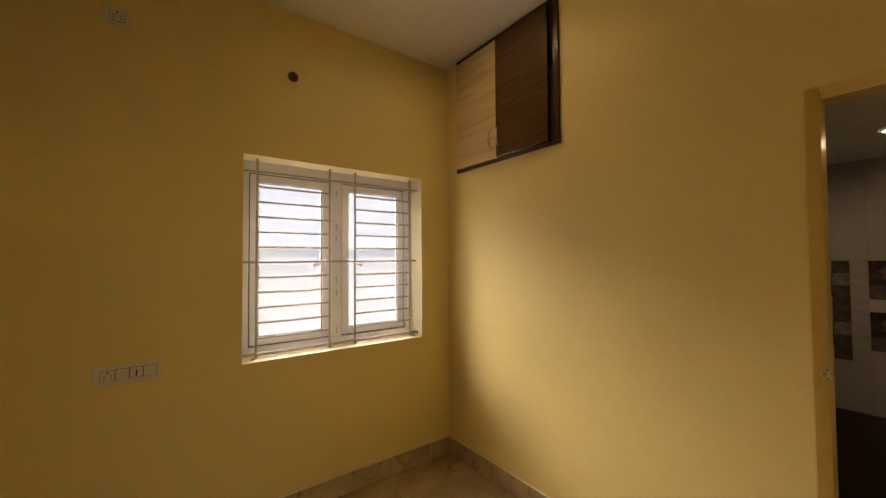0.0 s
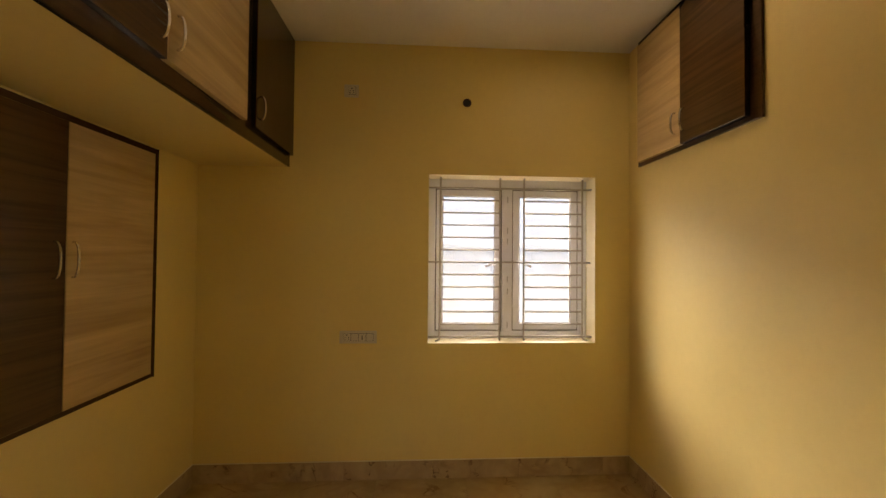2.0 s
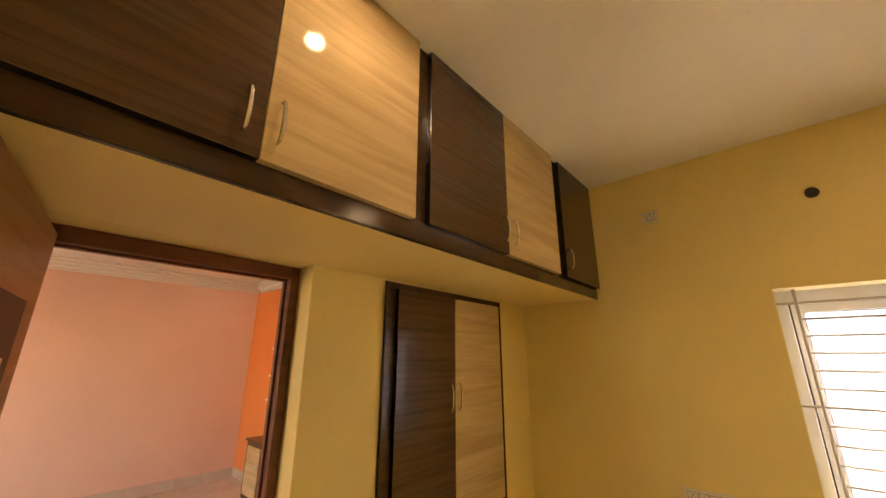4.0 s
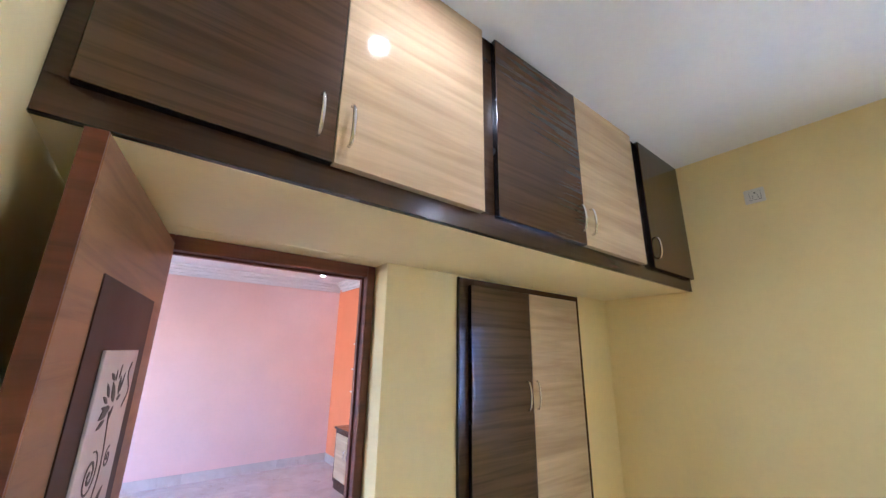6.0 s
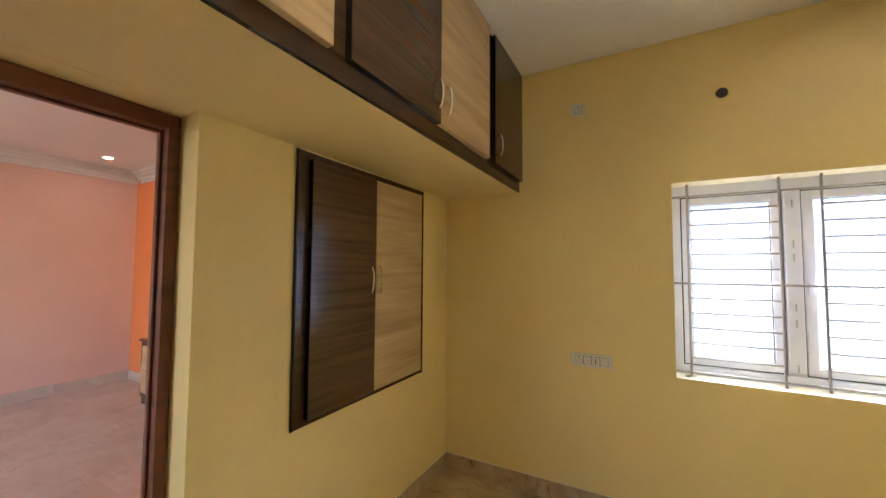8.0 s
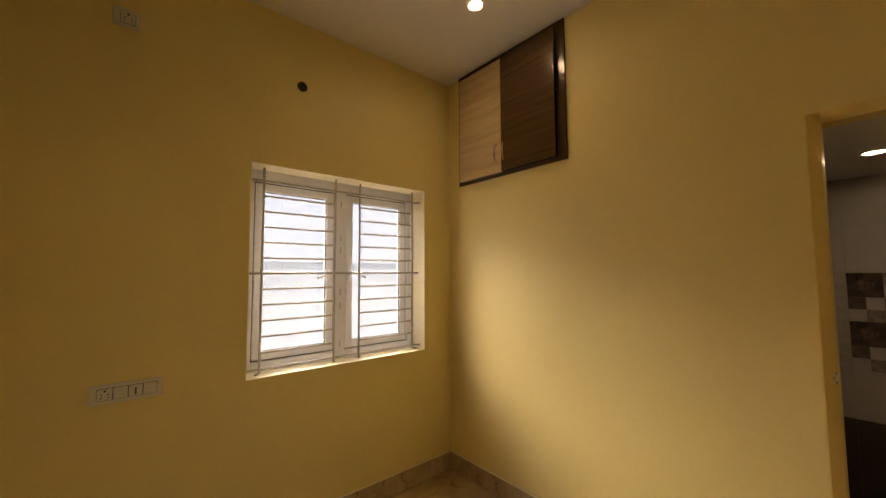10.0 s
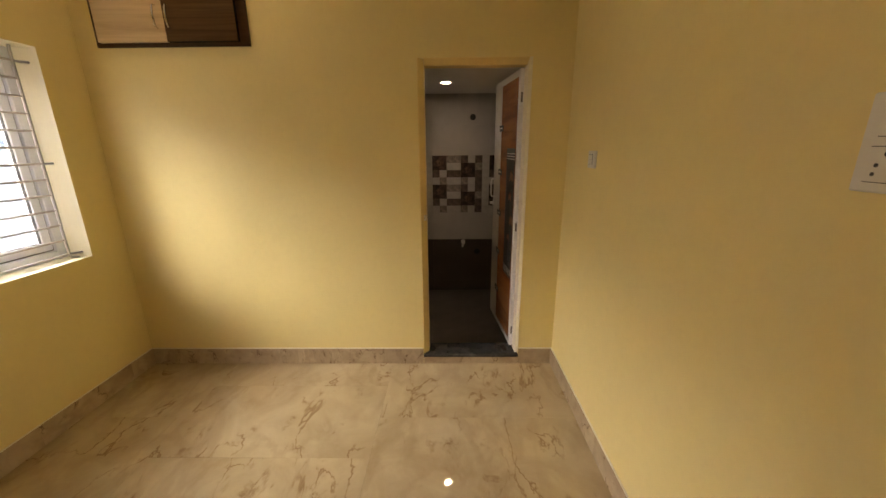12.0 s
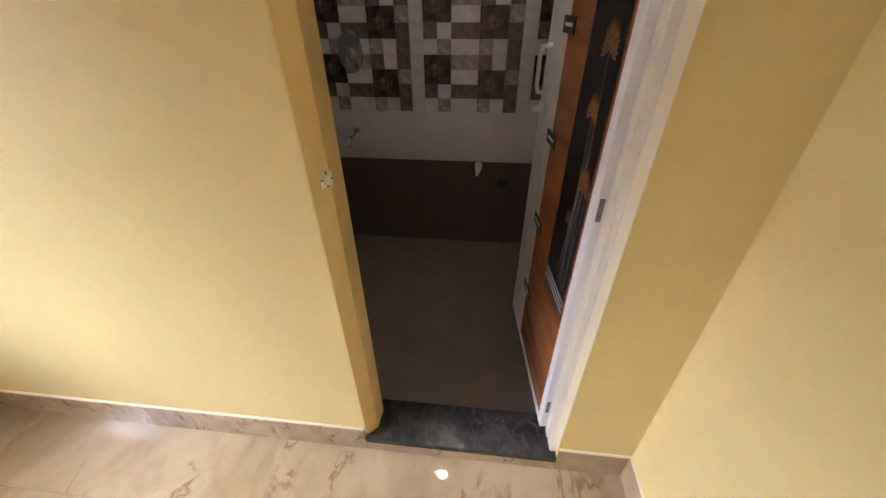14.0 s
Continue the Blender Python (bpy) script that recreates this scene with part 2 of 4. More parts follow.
def cyl(bm, p, q, r, seg=12, r2=None):
    p, q = Vector(p), Vector(q)
    m = Matrix.Translation((p + q) / 2) @ (q - p).to_track_quat("Z", "Y").to_matrix().to_4x4()
    bmesh.ops.create_cone(bm, cap_ends=True, segments=seg, radius1=r, radius2=r if r2 is None else r2, depth=(q - p).length, matrix=m)
    return bm


def tube(bm, pts, r, seg=8, taper=None):
    """A round bar swept along points, its thickness scaled by taper(0..1)."""
    pts = [Vector(p) for p in pts]
    rings = []
    rad, a = r, None
    for i, p in enumerate(pts):
        d = (pts[min(i + 1, len(pts) - 1)] - pts[max(i - 1, 0)]).normalized()
        if a is None:
            a = d.cross(Vector((0.31, 0.52, 0.79))).normalized()
        a = (a - d * a.dot(d)).normalized()
        b = d.cross(a)
        r = rad * (taper(i / (len(pts) - 1)) if taper else 1.0)
        rings.append([bm.verts.new(p + r * (math.cos(k * 2 * math.pi / seg) * a + math.sin(k * 2 * math.pi / seg) * b)) for k in range(seg)])
    for u, w in zip(rings, rings[1:]):
        for k in range(seg):
            f = bm.faces.new((u[k], u[(k + 1) % seg], w[(k + 1) % seg], w[k]))
            f.smooth = True
    bm.faces.new(rings[0])
    bm.faces.new(list(reversed(rings[-1])))
    return bm


def plate(bm, outline, depth, axis_map):
    """A flat shape of a given thickness; outline in (u, v), mapped to space by axis_map(u, v, w)."""
    lo = [bm.verts.new(axis_map(u, v, 0)) for u, v in outline]
    hi = [bm.verts.new(axis_map(u, v, depth)) for u, v in outline]
    bm.faces.new(hi)
    bm.faces.new(list(reversed(lo)))
    k = len(outline)
    for i in range(k):
        bm.faces.new((lo[i], lo[(i + 1) % k], hi[(i + 1) % k], hi[i]))
    return bm


def mesh_of(name, bm, mat):
    bmesh.ops.recalc_face_normals(bm, faces=bm.faces)
    me = bpy.data.meshes.new(name)
    bm.to_mesh(me)
    bm.free()
    me.materials.append(mat)
    return me


def part(name, bm, mat, parent, label=""):
    ob = new(name, mesh_of(name, bm, mat))
    ob.parent = parent
    return tagged(ob, label)


def structure(name, bm, mat, label, category):
    return tagged(new(name, mesh_of(name, bm, mat)), label, category, "", "structure")


def thing(name, m, label, category, group=""):
    ob = new(name)
    ob.empty_display_size = 0.1
    ob.matrix_basis = m
    return tagged(ob, label, category, group)


# ---- measures of the place ----
W, D, H = 3.0, 3.0, 3.005          # right wall, window wall, ceiling
BK = 0.018                          # back wall
SK = 0.122                          # skirting height
WX0, WX1, WZ0, WZ1 = 1.558, 2.750, 0.920, 2.100   # window opening
DY0, DY1, DZ = 0.215, 1.086, 2.131  # hall door opening
BY0, BY1, BZ = 0.265, 0.962, 2.075  # bathroom door opening
LOFT = 2.132                        # underside of the loft slab
BF, BC, BX = -0.03, 2.07, 4.53      # bathroom floor, ceiling, far wall

# ---- room shell ----
wall_north = structure("wall_north", boxes(
    (-0.23, WX0, D, D + 0.23, -0.05, H), (WX1, W + 0.12, D, D + 0.23, -0.05, H),
    (WX0, WX1, D, D + 0.23, -0.05, WZ0), (WX0, WX1, D, D + 0.23, WZ1, H)),
    M_WALL, "warm yellow painted plaster wall around the barred window", "wall")
wall_west = structure("wall_west", boxes(
    (-0.23, 0, -0.2, DY0, -0.05, H), (-0.23, 0, DY1, 1.525, -0.05, H), (-0.23, 0, 2.59, D, -0.05, H),
    (-0.23, 0, 1.525, 2.59, -0.05, 0.85), (-0.23, 0, 1.525, 2.59, 2.11, H), (-0.23, -0.2, 1.525, 2.59, 0.85, 2.11),
    (-0.23, 0, DY0, DY1, DZ, H), (-0.23, -0.05, -3.3, -0.2, -0.05, H)),
    M_WALL, "warm yellow painted plaster wall with a recessed doorway", "wall")
wall_south = structure("wall_south", boxes((0, W + 0.12, -0.2, BK, -0.05, H)),
    M_WALL, "warm yellow painted plaster wall with light switches", "wall")
wall_east = structure("wall_east", boxes(
    (W, W + 0.12, BK, BY0, -0.05, H), (W, W + 0.12, BY1, 1.955, -0.05, H), (W, W + 0.12, 2.852, D, -0.05, H),
    (W, W + 0.12, BY0, BY1, BZ, H), (W, W + 0.12, 1.955, 2.852, -0.05, 2.155)),
    M_WALL, "warm yellow painted plaster wall with the bathroom doorway", "wall")
ceiling = structure("ceiling", boxes((-0.23, W + 0.6, -0.2, D + 0.23, H, H + 0.12)), M_CEIL, "flat white painted plaster ceiling", "ceiling")
loft_slab = structure("loft_slab", boxes((0, 0.598, BK, D, LOFT, LOFT + 0.05, )),
    M_WALL, "yellow painted underside of the concrete storage loft", "loft slab")

structure("trim_window_reveal", boxes((WX0, WX0 + 0.003, D, D + 0.145, WZ0, WZ1), (WX1 - 0.003, WX1, D, D + 0.145, WZ0, WZ1),
    (WX0 + 0.003, WX1 - 0.003, D, D + 0.145, WZ1 - 0.003, WZ1), (WX0 + 0.003, WX1 - 0.003, D, D + 0.145, WZ0, WZ0 + 0.003)),
    M_REVEAL, "plastered window reveal paled for window light", "window reveal")

floor = structure("floor", boxes((-0.12, W, BK - 0.1, D, -0.06, -0.004)), M_GROUT, "polished beige marble tile floor with brown veins", "floor")
door_sill = structure("floor_sill", boxes((-0.23, 0, DY0, DY1, -0.05, 0.0)), M_FLOOR, "beige tile strip under the doorway", "floor")

# ---- bathroom shell ----
bath_floor = structure("floor_bathroom", boxes((W + 0.12, BX, BK, 2.4, BF - 0.1, BF - 0.004)), M_BATHGROUT, "matt grey-brown bathroom floor tiles", "floor")
wall_bath_far = structure("wall_bathroom_far", boxes((BX + 0.008, BX + 0.13, -0.1, 2.4, BF - 0.1, 2.3)), M_GROUT, "bathroom wall tiled in grey, brown and a patterned band", "wall")
structure("wall_bathroom_south", boxes((W + 0.12, BX + 0.008, -0.1, BK, BF - 0.1, 2.3)), M_TLIGHT, "pale grey tiled bathroom side wall", "wall")
structure("wall_bathroom_north", boxes((W + 0.12, BX + 0.13, 2.4, 2.5, BF - 0.1, 2.3)), M_TLIGHT, "pale grey tiled bathroom side wall", "wall")
structure("ceiling_bathroom", boxes((W + 0.12, BX + 0.008, BK, 2.4, BC, BC + 0.06)), M_CEIL, "low white bathroom ceiling", "ceiling")
structure("wall_bathroom_inner", boxes((W + 0.12, W + 0.128, BK, BY0, BF, BC), (W + 0.12, W + 0.128, BY1, 2.4, BF, BC)), M_TLIGHT, "pale grey tiles on the inner bathroom wall", "wall")
structure("loft_back", boxes((W + 0.55, W + 0.6, 1.9, 2.9, 2.13, H), (W + 0.12, W + 0.55, 1.9, 1.95, 2.13, H), (W + 0.12, W + 0.55, 2.857, 2.9, 2.13, H)), M_WALL, "plaster box behind the small loft cabinet", "wall")

# ---- hall shell ----
HX, HY, HH = -4.95, 2.85, 2.90
structure("floor_hall", boxes((HX, -0.23, -3.2, HY, -0.06, -0.004)), M_GROUT, "pale polished marble hall floor", "floor")
structure("wall_hall_far", boxes((HX - 0.2, HX, -3.2, HY, -0.05, 3.0)), M_PINK, "salmon pink painted hall wall", "wall")
structure("wall_hall_side", boxes((HX - 0.2, -0.23, HY, HY + 0.2, -0.05, 3.0)), M_ORANGE, "orange painted hall wall", "wall")
# unseen wall; its wide opening is assumed, to seat the hall's added lamp
structure("wall_hall_unseen", boxes((HX - 0.2, -3.95, -3.35, -3.2, -0.05, 3.0), (-1.25, -0.05, -3.35, -3.2, -0.05, 3.0),
    (-3.95, -1.25, -3.35, -3.2, -0.05, 0.6), (-3.95, -1.25, -3.35, -3.2, 2.4, 3.0)), M_PINK, "unseen salmon pink hall wall with an assumed window opening", "wall")
structure("ceiling_hall", boxes((HX - 0.2, -0.23, -3.35, HY + 0.2, HH, HH + 0.1)), M_CEIL, "white painted hall ceiling", "ceiling")


def cornice(name, x0, x1, y0, y1, along_x):
    bm = bmesh.new()
    for k, (d, z0, z1) in enumerate(((0.02, 2.74, 2.775), (0.05, 2.775, 2.82), (0.085, 2.82, 2.86), (0.12, 2.86, HH - 0.002))):
        if along_x:
            box(bm, x0, x1, y1 - d, y1, z0, z1, 0.004)
        else:
            box(bm, x0, x0 + d, y0, y1, z0, z1, 0.004)
    structure(name, bm, M_CEIL, "white stepped plaster ceiling cornice", "cornice")


cornice("trim_cornice_far", HX, 0, -3.2, HY, False)
cornice("trim_cornice_side", HX + 0.12, -0.23, 0, HY, True)

# ---- outside the window ----
structure("ground", boxes((-400, 400, D + 0.23, 900, -0.5, -0.35)), M_GROUND, "pale sunlit concrete yard", "ground")
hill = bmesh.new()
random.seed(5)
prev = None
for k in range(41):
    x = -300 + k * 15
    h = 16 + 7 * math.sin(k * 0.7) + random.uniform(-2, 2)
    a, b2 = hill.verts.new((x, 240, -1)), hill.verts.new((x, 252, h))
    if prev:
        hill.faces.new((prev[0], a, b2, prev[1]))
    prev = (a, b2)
structure("backdrop", hill, M_HILL, "distant tree line with haze in its grey-green colour", "backdrop")
# plain block added to cover the bright low sky beyond the yard
structure("backdrop_sky_screen", boxes((-22, 30, 15, 22, -0.4, 7.5)), M_OUTWALL, "plain building block added to cover the bright low sky", "backdrop")
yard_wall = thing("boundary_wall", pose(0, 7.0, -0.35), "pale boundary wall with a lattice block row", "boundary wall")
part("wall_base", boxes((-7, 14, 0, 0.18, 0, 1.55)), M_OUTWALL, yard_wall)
# slab added behind the rings so their gaps do not turn dark
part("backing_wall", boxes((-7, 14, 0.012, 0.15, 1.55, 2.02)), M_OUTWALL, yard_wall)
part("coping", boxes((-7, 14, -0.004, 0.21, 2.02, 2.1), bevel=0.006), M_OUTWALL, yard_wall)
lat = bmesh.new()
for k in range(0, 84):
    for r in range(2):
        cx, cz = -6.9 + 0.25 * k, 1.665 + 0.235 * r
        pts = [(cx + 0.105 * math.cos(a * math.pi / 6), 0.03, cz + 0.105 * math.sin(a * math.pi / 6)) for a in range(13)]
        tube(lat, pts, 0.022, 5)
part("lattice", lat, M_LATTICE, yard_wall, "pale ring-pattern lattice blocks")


# ---- window ----
def make_window():
    w = thing("window_1", pose(0, 0, 0), "white two-sash window behind a grey iron grille", "window")
    w["kind"] = "structure"
    y0, y1 = D + 0.145, D + 0.205
    mx0, mx1 = 2.112, 2.186
    part("window_frame", boxes((WX0, 1.612, y0, y1, WZ0, WZ1), (2.690, WX1, y0, y1, WZ0, WZ1),
        (1.612, 2.690, y0, y1, 2.030, WZ1), (1.612, 2.690, y0, y1, WZ0, 0.975), (mx0, mx1, y0, y1, 0.975, 2.030), bevel=0.003), M_UPVC, w)
    for name, a, b, hinge in (("sash", 1.620, mx0 - 0.008, -1), ("sash", mx1 + 0.008, 2.682, 1)):
        z0, z1, s = 0.983, 2.022, 0.048
        sash = part(name, boxes((a, a + s, y0 + 0.012, y1, z0, z1), (b - s, b, y0 + 0.012, y1, z0, z1),
            (a + s, b - s, y0 + 0.012, y1, z1 - s, z1), (a + s, b - s, y0 + 0.012, y1, z0, z0 + s), bevel=0.003), M_UPVC, w)
        part("gasket", boxes((a - 0.006, a, y0 + 0.02, y1 - 0.01, z0 - 0.006, z1 + 0.006), (b, b + 0.006, y0 + 0.02, y1 - 0.01, z0 - 0.006, z1 + 0.006),
            (a, b, y0 + 0.02, y1 - 0.01, z1, z1 + 0.006), (a, b, y0 + 0.02, y1 - 0.01, z0 - 0.006, z0)), M_GASKET, sash, "dark rubber sash seal")
        part("bead", boxes((a + s, a + s + 0.004, y0 + 0.02, y0 + 0.034, z0 + s, z1 - s), (b - s - 0.004, b - s, y0 + 0.02, y0 + 0.034, z0 + s, z1 - s),
            (a + s, b - s, y0 + 0.02, y0 + 0.034, z1 - s - 0.004, z1 - s), (a + s, b - s, y0 + 0.02, y0 + 0.034, z0 + s, z0 + s + 0.004)), M_GASKET, sash)
        pane = part("pane", boxes((a + s, b - s, y0 + 0.036, y0 + 0.041, z0 + s, z1 - s)), M_GLASS, sash, "clear glass pane")
        pane.visible_shadow = False
        hx = (b - s / 2) if hinge < 0 else (a + s / 2)
        hb = boxes((hx - 0.012, hx + 0.012, y0 + 0.002, y0 + 0.012, 1.44, 1.51), bevel=0.003)
        tube(hb, [(hx, y0, 1.49), (hx, y0 - 0.03, 1.49), (hx + hinge * 0.02, y0 - 0.036, 1.487), (hx + hinge * 0.10, y0 - 0.034, 1.455)], 0.008)
        part("sash_handle", hb, M_UPVC, sash, "white lever handle")
    for z in (1.02, 1.27, 1.36, 1.64, 1.72, 1.95):
        part("film_print", boxes((2.146, 2.153, y0 - 0.0015, y0 - 0.0002, z - 0.022, z + 0.022)), M_STICKER, w, "grey printing on the frame film")
    return w


make_window()


def make_grille():
    g = thing("window_grille", pose(0, 0, 0), "grey painted iron bar grille set in the window reveal", "window grille")
    y = D + 0.082
    xs = (1.645, 2.079, 2.256, 2.690)
    for i, x in enumerate(xs):
        bend = (-0.03 if i == 0 else 0.03) if i in (0, 3) else 0
        pts = [(x, y - 0.008, WZ0 + 0.001)] + [(x, y, z) for z in (0.945, 2.07)] + [(x, y - 0.008, WZ1 - 0.001)]
        if bend:
            pts = [(x + bend, y - 0.03, WZ0 + 0.004), (x, y - 0.01, 0.935)] + [(x, y, 0.95), (x, y, 2.07), (x, y - 0.004, WZ1 - 0.001)]
        part("upright_bar", tube(bmesh.new(), pts, 0.0075, 6), M_GRILLE, g)
    zs = [0.950 + k * (2.021 - 0.950) / 12 for k in range(13)]
    for k, z in enumerate(zs):
        if k in (0, 6, 12):
            end = (WX1 - 0.003, y - 0.03, z) if k != 6 else (WX1 - 0.002, y, z)
            part("long_bar", tube(bmesh.new(), [(WX0 + 0.002, y, z), (xs[0], y, z), (WX1 - 0.035, y, z), end], 0.0066, 6), M_GRILLE, g)
        else:
            for a, b in ((xs[0], xs[1]), (xs[2], xs[3])):
                part("cross_bar", cyl(bmesh.new(), (a, y, z), (b, y, z), 0.0062, 6), M_GRILLE, g)
    return g


make_grille()


# ---- cabinets ----
def bow_handle(parent, p, out, length=0.125, mat=None, name="handle", lift=0.026, r=0.0062):
    """An upright bow pull: p is its middle on the door face, out the unit vector away from it."""
    p, out = Vector(p), Vector(out)
    bm = bmesh.new()
    pts = []
    for k in range(17):
        a = math.pi * k / 16
        pts.append(p + out * (lift * math.sin(a) ** 0.62) + Vector((0, 0, -0.5 * length * math.cos(a))))
    tube(bm, pts, r, 10, lambda s: 0.72 + 0.28 * math.sin(math.pi * s))
    return part(name, bm, mat or M_CHROME, parent, "brushed steel bow handle")


def cab_door(cab, x, out, y0, y1, z0, z1, mat, handle_y, handle_z, label, length=0.125):
    """One overlay laminate door on an upright plane x; out is +1 or -1 along x."""
    t = 0.028
    bm = bmesh.new()
    box(bm, min(x, x + out * t), max(x, x + out * t), y0, y1, z0, z1, 0.0016)
    d = part("door", bm, mat, cab, label)
    # black edges of dark doors also carry the shadow between door and frame
    if mat is M_DARK:
        a, b, e = min(x + out * 0.001, x + out * (t - 0.002)), max(x + out * 0.001, x + out * (t - 0.002)), 0.0008
        part("edge_band", boxes((a, b, y0 - e, y0, z0 - e, z1), (a, b, y1, y1 + e, z0 - e, z1), (a, b, y0, y1, z0 - e, z0)), M_EDGE, d, "black glossy edge band with gap shade")
    bow_handle(d, (x + out * t, handle_y, handle_z), (out, 0, 0), length)
    return d


loft = thing("loft_cabinet", pose(0, 0, 0), "long loft cabinet with alternating dark and pale laminate doors", "cabinet")
fx = 0.604
part("front_frame", boxes((fx - 0.012, fx, BK, 3.0, 2.134, 2.215), (fx - 0.012, fx, BK, 0.075, 2.215, H), (fx - 0.012, fx, 1.10, 1.235, 2.215, H),
    (fx - 0.012, fx, 2.33, 2.44, 2.215, H), (fx - 0.012, fx, 2.955, 3.0, 2.215, H), (fx - 0.012, fx, 0.075, 2.955, 2.975, H - 0.001), bevel=0.0012), M_DARKFRAME, loft, "dark brown face frame")
part("carcass", boxes((0.02, 0.04, 0.03, 2.99, 2.18, 2.99), (0.04, fx - 0.013, 0.03, 0.05, 2.18, 2.99), (0.04, fx - 0.013, 1.16, 1.18, 2.18, 2.99),
    (0.04, fx - 0.013, 2.375, 2.395, 2.18, 2.99), (0.04, fx - 0.013, 2.97, 2.99, 2.18, 2.99)), M_DARKFRAME, loft)
DB, DT = 2.205, 2.998
cab_door(loft, fx + 0.001, 1, 0.060, 0.5595, DB, DT, M_DARK, 0.512, 2.327, "dark brown laminate door")
cab_door(loft, fx + 0.001, 1, 0.5625, 1.112, DB, DT, M_LIGHT, 0.598, 2.327, "pale oak laminate door")
cab_door(loft, fx + 0.001, 1, 1.186, 1.7505, DB, DT, M_DARK, 1.716, 2.325, "dark brown laminate door")
cab_door(loft, fx + 0.001, 1, 1.7535, 2.330, DB, DT, M_LIGHT, 1.800, 2.325, "pale oak laminate door")
part("edge_band", boxes((fx - 0.012, fx + 0.0015, BK, 3.0, 2.1305, 2.1338)), M_EDGE, loft, "black edge band under the frame")
cab_door(loft, fx + 0.001, 1, 2.428, 2.985, DB, DT, M_DARK, 2.478, 2.325, "dark brown laminate door")

wcab = thing("wall_cabinet", pose(0, 0, 0), "recessed wall cabinet with one dark and one pale door", "cabinet")
part("front_frame", boxes((0.001, 0.016, 1.512, 1.615, 0.838, 2.118), (0.001, 0.016, 2.575, 2.602, 0.838, 2.118),
    (0.001, 0.016, 1.615, 2.575, 2.055, 2.118), (0.001, 0.016, 1.615, 2.575, 0.838, 0.89), bevel=0.0015), M_DARKFRAME, wcab, "dark brown face frame")
for y in (1.5085, 2.6022):
    part("edge_band", boxes((0.001, 0.0165, y, y + 0.0033, 0.835, 2.1205)), M_EDGE, wcab, "black edge band of the frame")
part("carcass", boxes((-0.198, -0.18, 1.53, 2.585, 0.855, 2.105), (-0.18, 0, 1.53, 1.55, 0.855, 2.105), (-0.18, 0, 2.565, 2.585, 0.855, 2.105), (-0.18, 0, 1.55, 2.565, 0.855, 0.875), (-0.18, 0, 1.55, 2.565, 2.085, 2.105)), M_DARKFRAME, wcab)
cab_door(wcab, 0.017, 1, 1.574, 2.0445, 0.872, 2.078, M_DARK, 1.994, 1.500, "dark brown laminate door", 0.15)
cab_door(wcab, 0.017, 1, 2.0475, 2.540, 0.872, 2.078, M_LIGHT, 2.074, 1.500, "pale oak laminate door", 0.15)

rcab = thing("small_loft_cabinet", pose(0, 0, 0), "small loft cabinet with one pale and one dark door", "cabinet")
part("front_frame", boxes((W - 0.016, W - 0.001, 1.945, 2.055, 2.145, 3.002), (W - 0.016, W - 0.001, 2.835, 2.864, 2.145, 3.002),
    (W - 0.016, W - 0.001, 2.055, 2.835, 2.145, 2.215), (W - 0.016, W - 0.001, 2.055, 2.835, 2.945, 3.002), bevel=0.0015), M_DARKFRAME, rcab, "dark brown face frame")
part("carcass", boxes((W + 0.5, W + 0.52, 1.96, 2.85, 2.16, 2.99), (W, W + 0.5, 1.96, 1.98, 2.16, 2.99), (W, W + 0.5, 2.83, 2.85, 2.16, 2.99), (W, W + 0.5, 1.98, 2.83, 2.16, 2.18)), M_DARKFRAME, rcab)
cab_door(rcab, W - 0.017, -1, 2.4185, 2.828, 2.168, 2.955, M_LIGHT, 2.458, 2.297, "pale oak laminate door", 0.12)
cab_door(rcab, W - 0.017, -1, 2.000, 2.4155, 2.168, 2.955, M_DARK, 2.384, 2.297, "dark brown laminate door", 0.12)


# ---- hall door ----
dframe = structure("door_frame_hall", boxes((-0.183, -0.116, DY1 - 0.042, DY1 - 0.001, 0, 2.130), (-0.183, -0.116, DY0 + 0.001, DY0 + 0.055, 0, 2.130),
    (-0.183, -0.116, DY0 + 0.055, DY1 - 0.042, 2.074, 2.130), (-0.181, -0.156, DY1 - 0.052, DY1 - 0.042, 0, 2.074), (-0.181, -0.156, DY0 + 0.055, DY1 - 0.052, 2.064, 2.074), bevel=0.003),
    M_TEAK, "dark red-brown wooden door frame", "door frame")

ang = math.degrees(math.atan2(0.155 - 0.285, 0.80))
leaf = thing("door_1", pose(-0.105, 0.272, 0, 0, 0, ang), "open walnut veneer door with a carved ivory panel", "door")
leaf["kind"] = "structure"
LW, LT = 0.800, 0.036
part("slab", boxes((0, LW, -LT, 0, 0.012, 2.095), bevel=0.002), M_VENEER, leaf)
part("edge_strip", boxes((LW, LW + 0.004, -LT + 0.001, -0.001, 0.012, 2.095)), M_TEAK, leaf, "red-brown edge lipping")
part("inlay", boxes((0.140, 0.648, 0, 0.003, 0.22, 1.868), bevel=0.0008), M_INLAY, leaf, "dark brown inlay board")
carved = part("carved_panel", boxes((0.238, 0.540, 0.003, 0.009, 0.38, 1.722), bevel=0.0012), M_CARVED, leaf, "ivory panel with carved flowers")


def on_leaf(u, v, w):
    return (u, 0.0092 + w, v)


def petal(bm, u, v, length, width, turn):
    c, s = math.cos(turn), math.sin(turn)
    side = [(length * k / 8, width * math.sin(math.pi * (k / 8) ** 0.8)) for k in range(9)]
    outline = side + [(a, -b) for a, b in reversed(side[1:-1])]
    plate(bm, [(u + a * c - b * s, v + a * s + b * c) for a, b in outline], 0.0012, on_leaf)


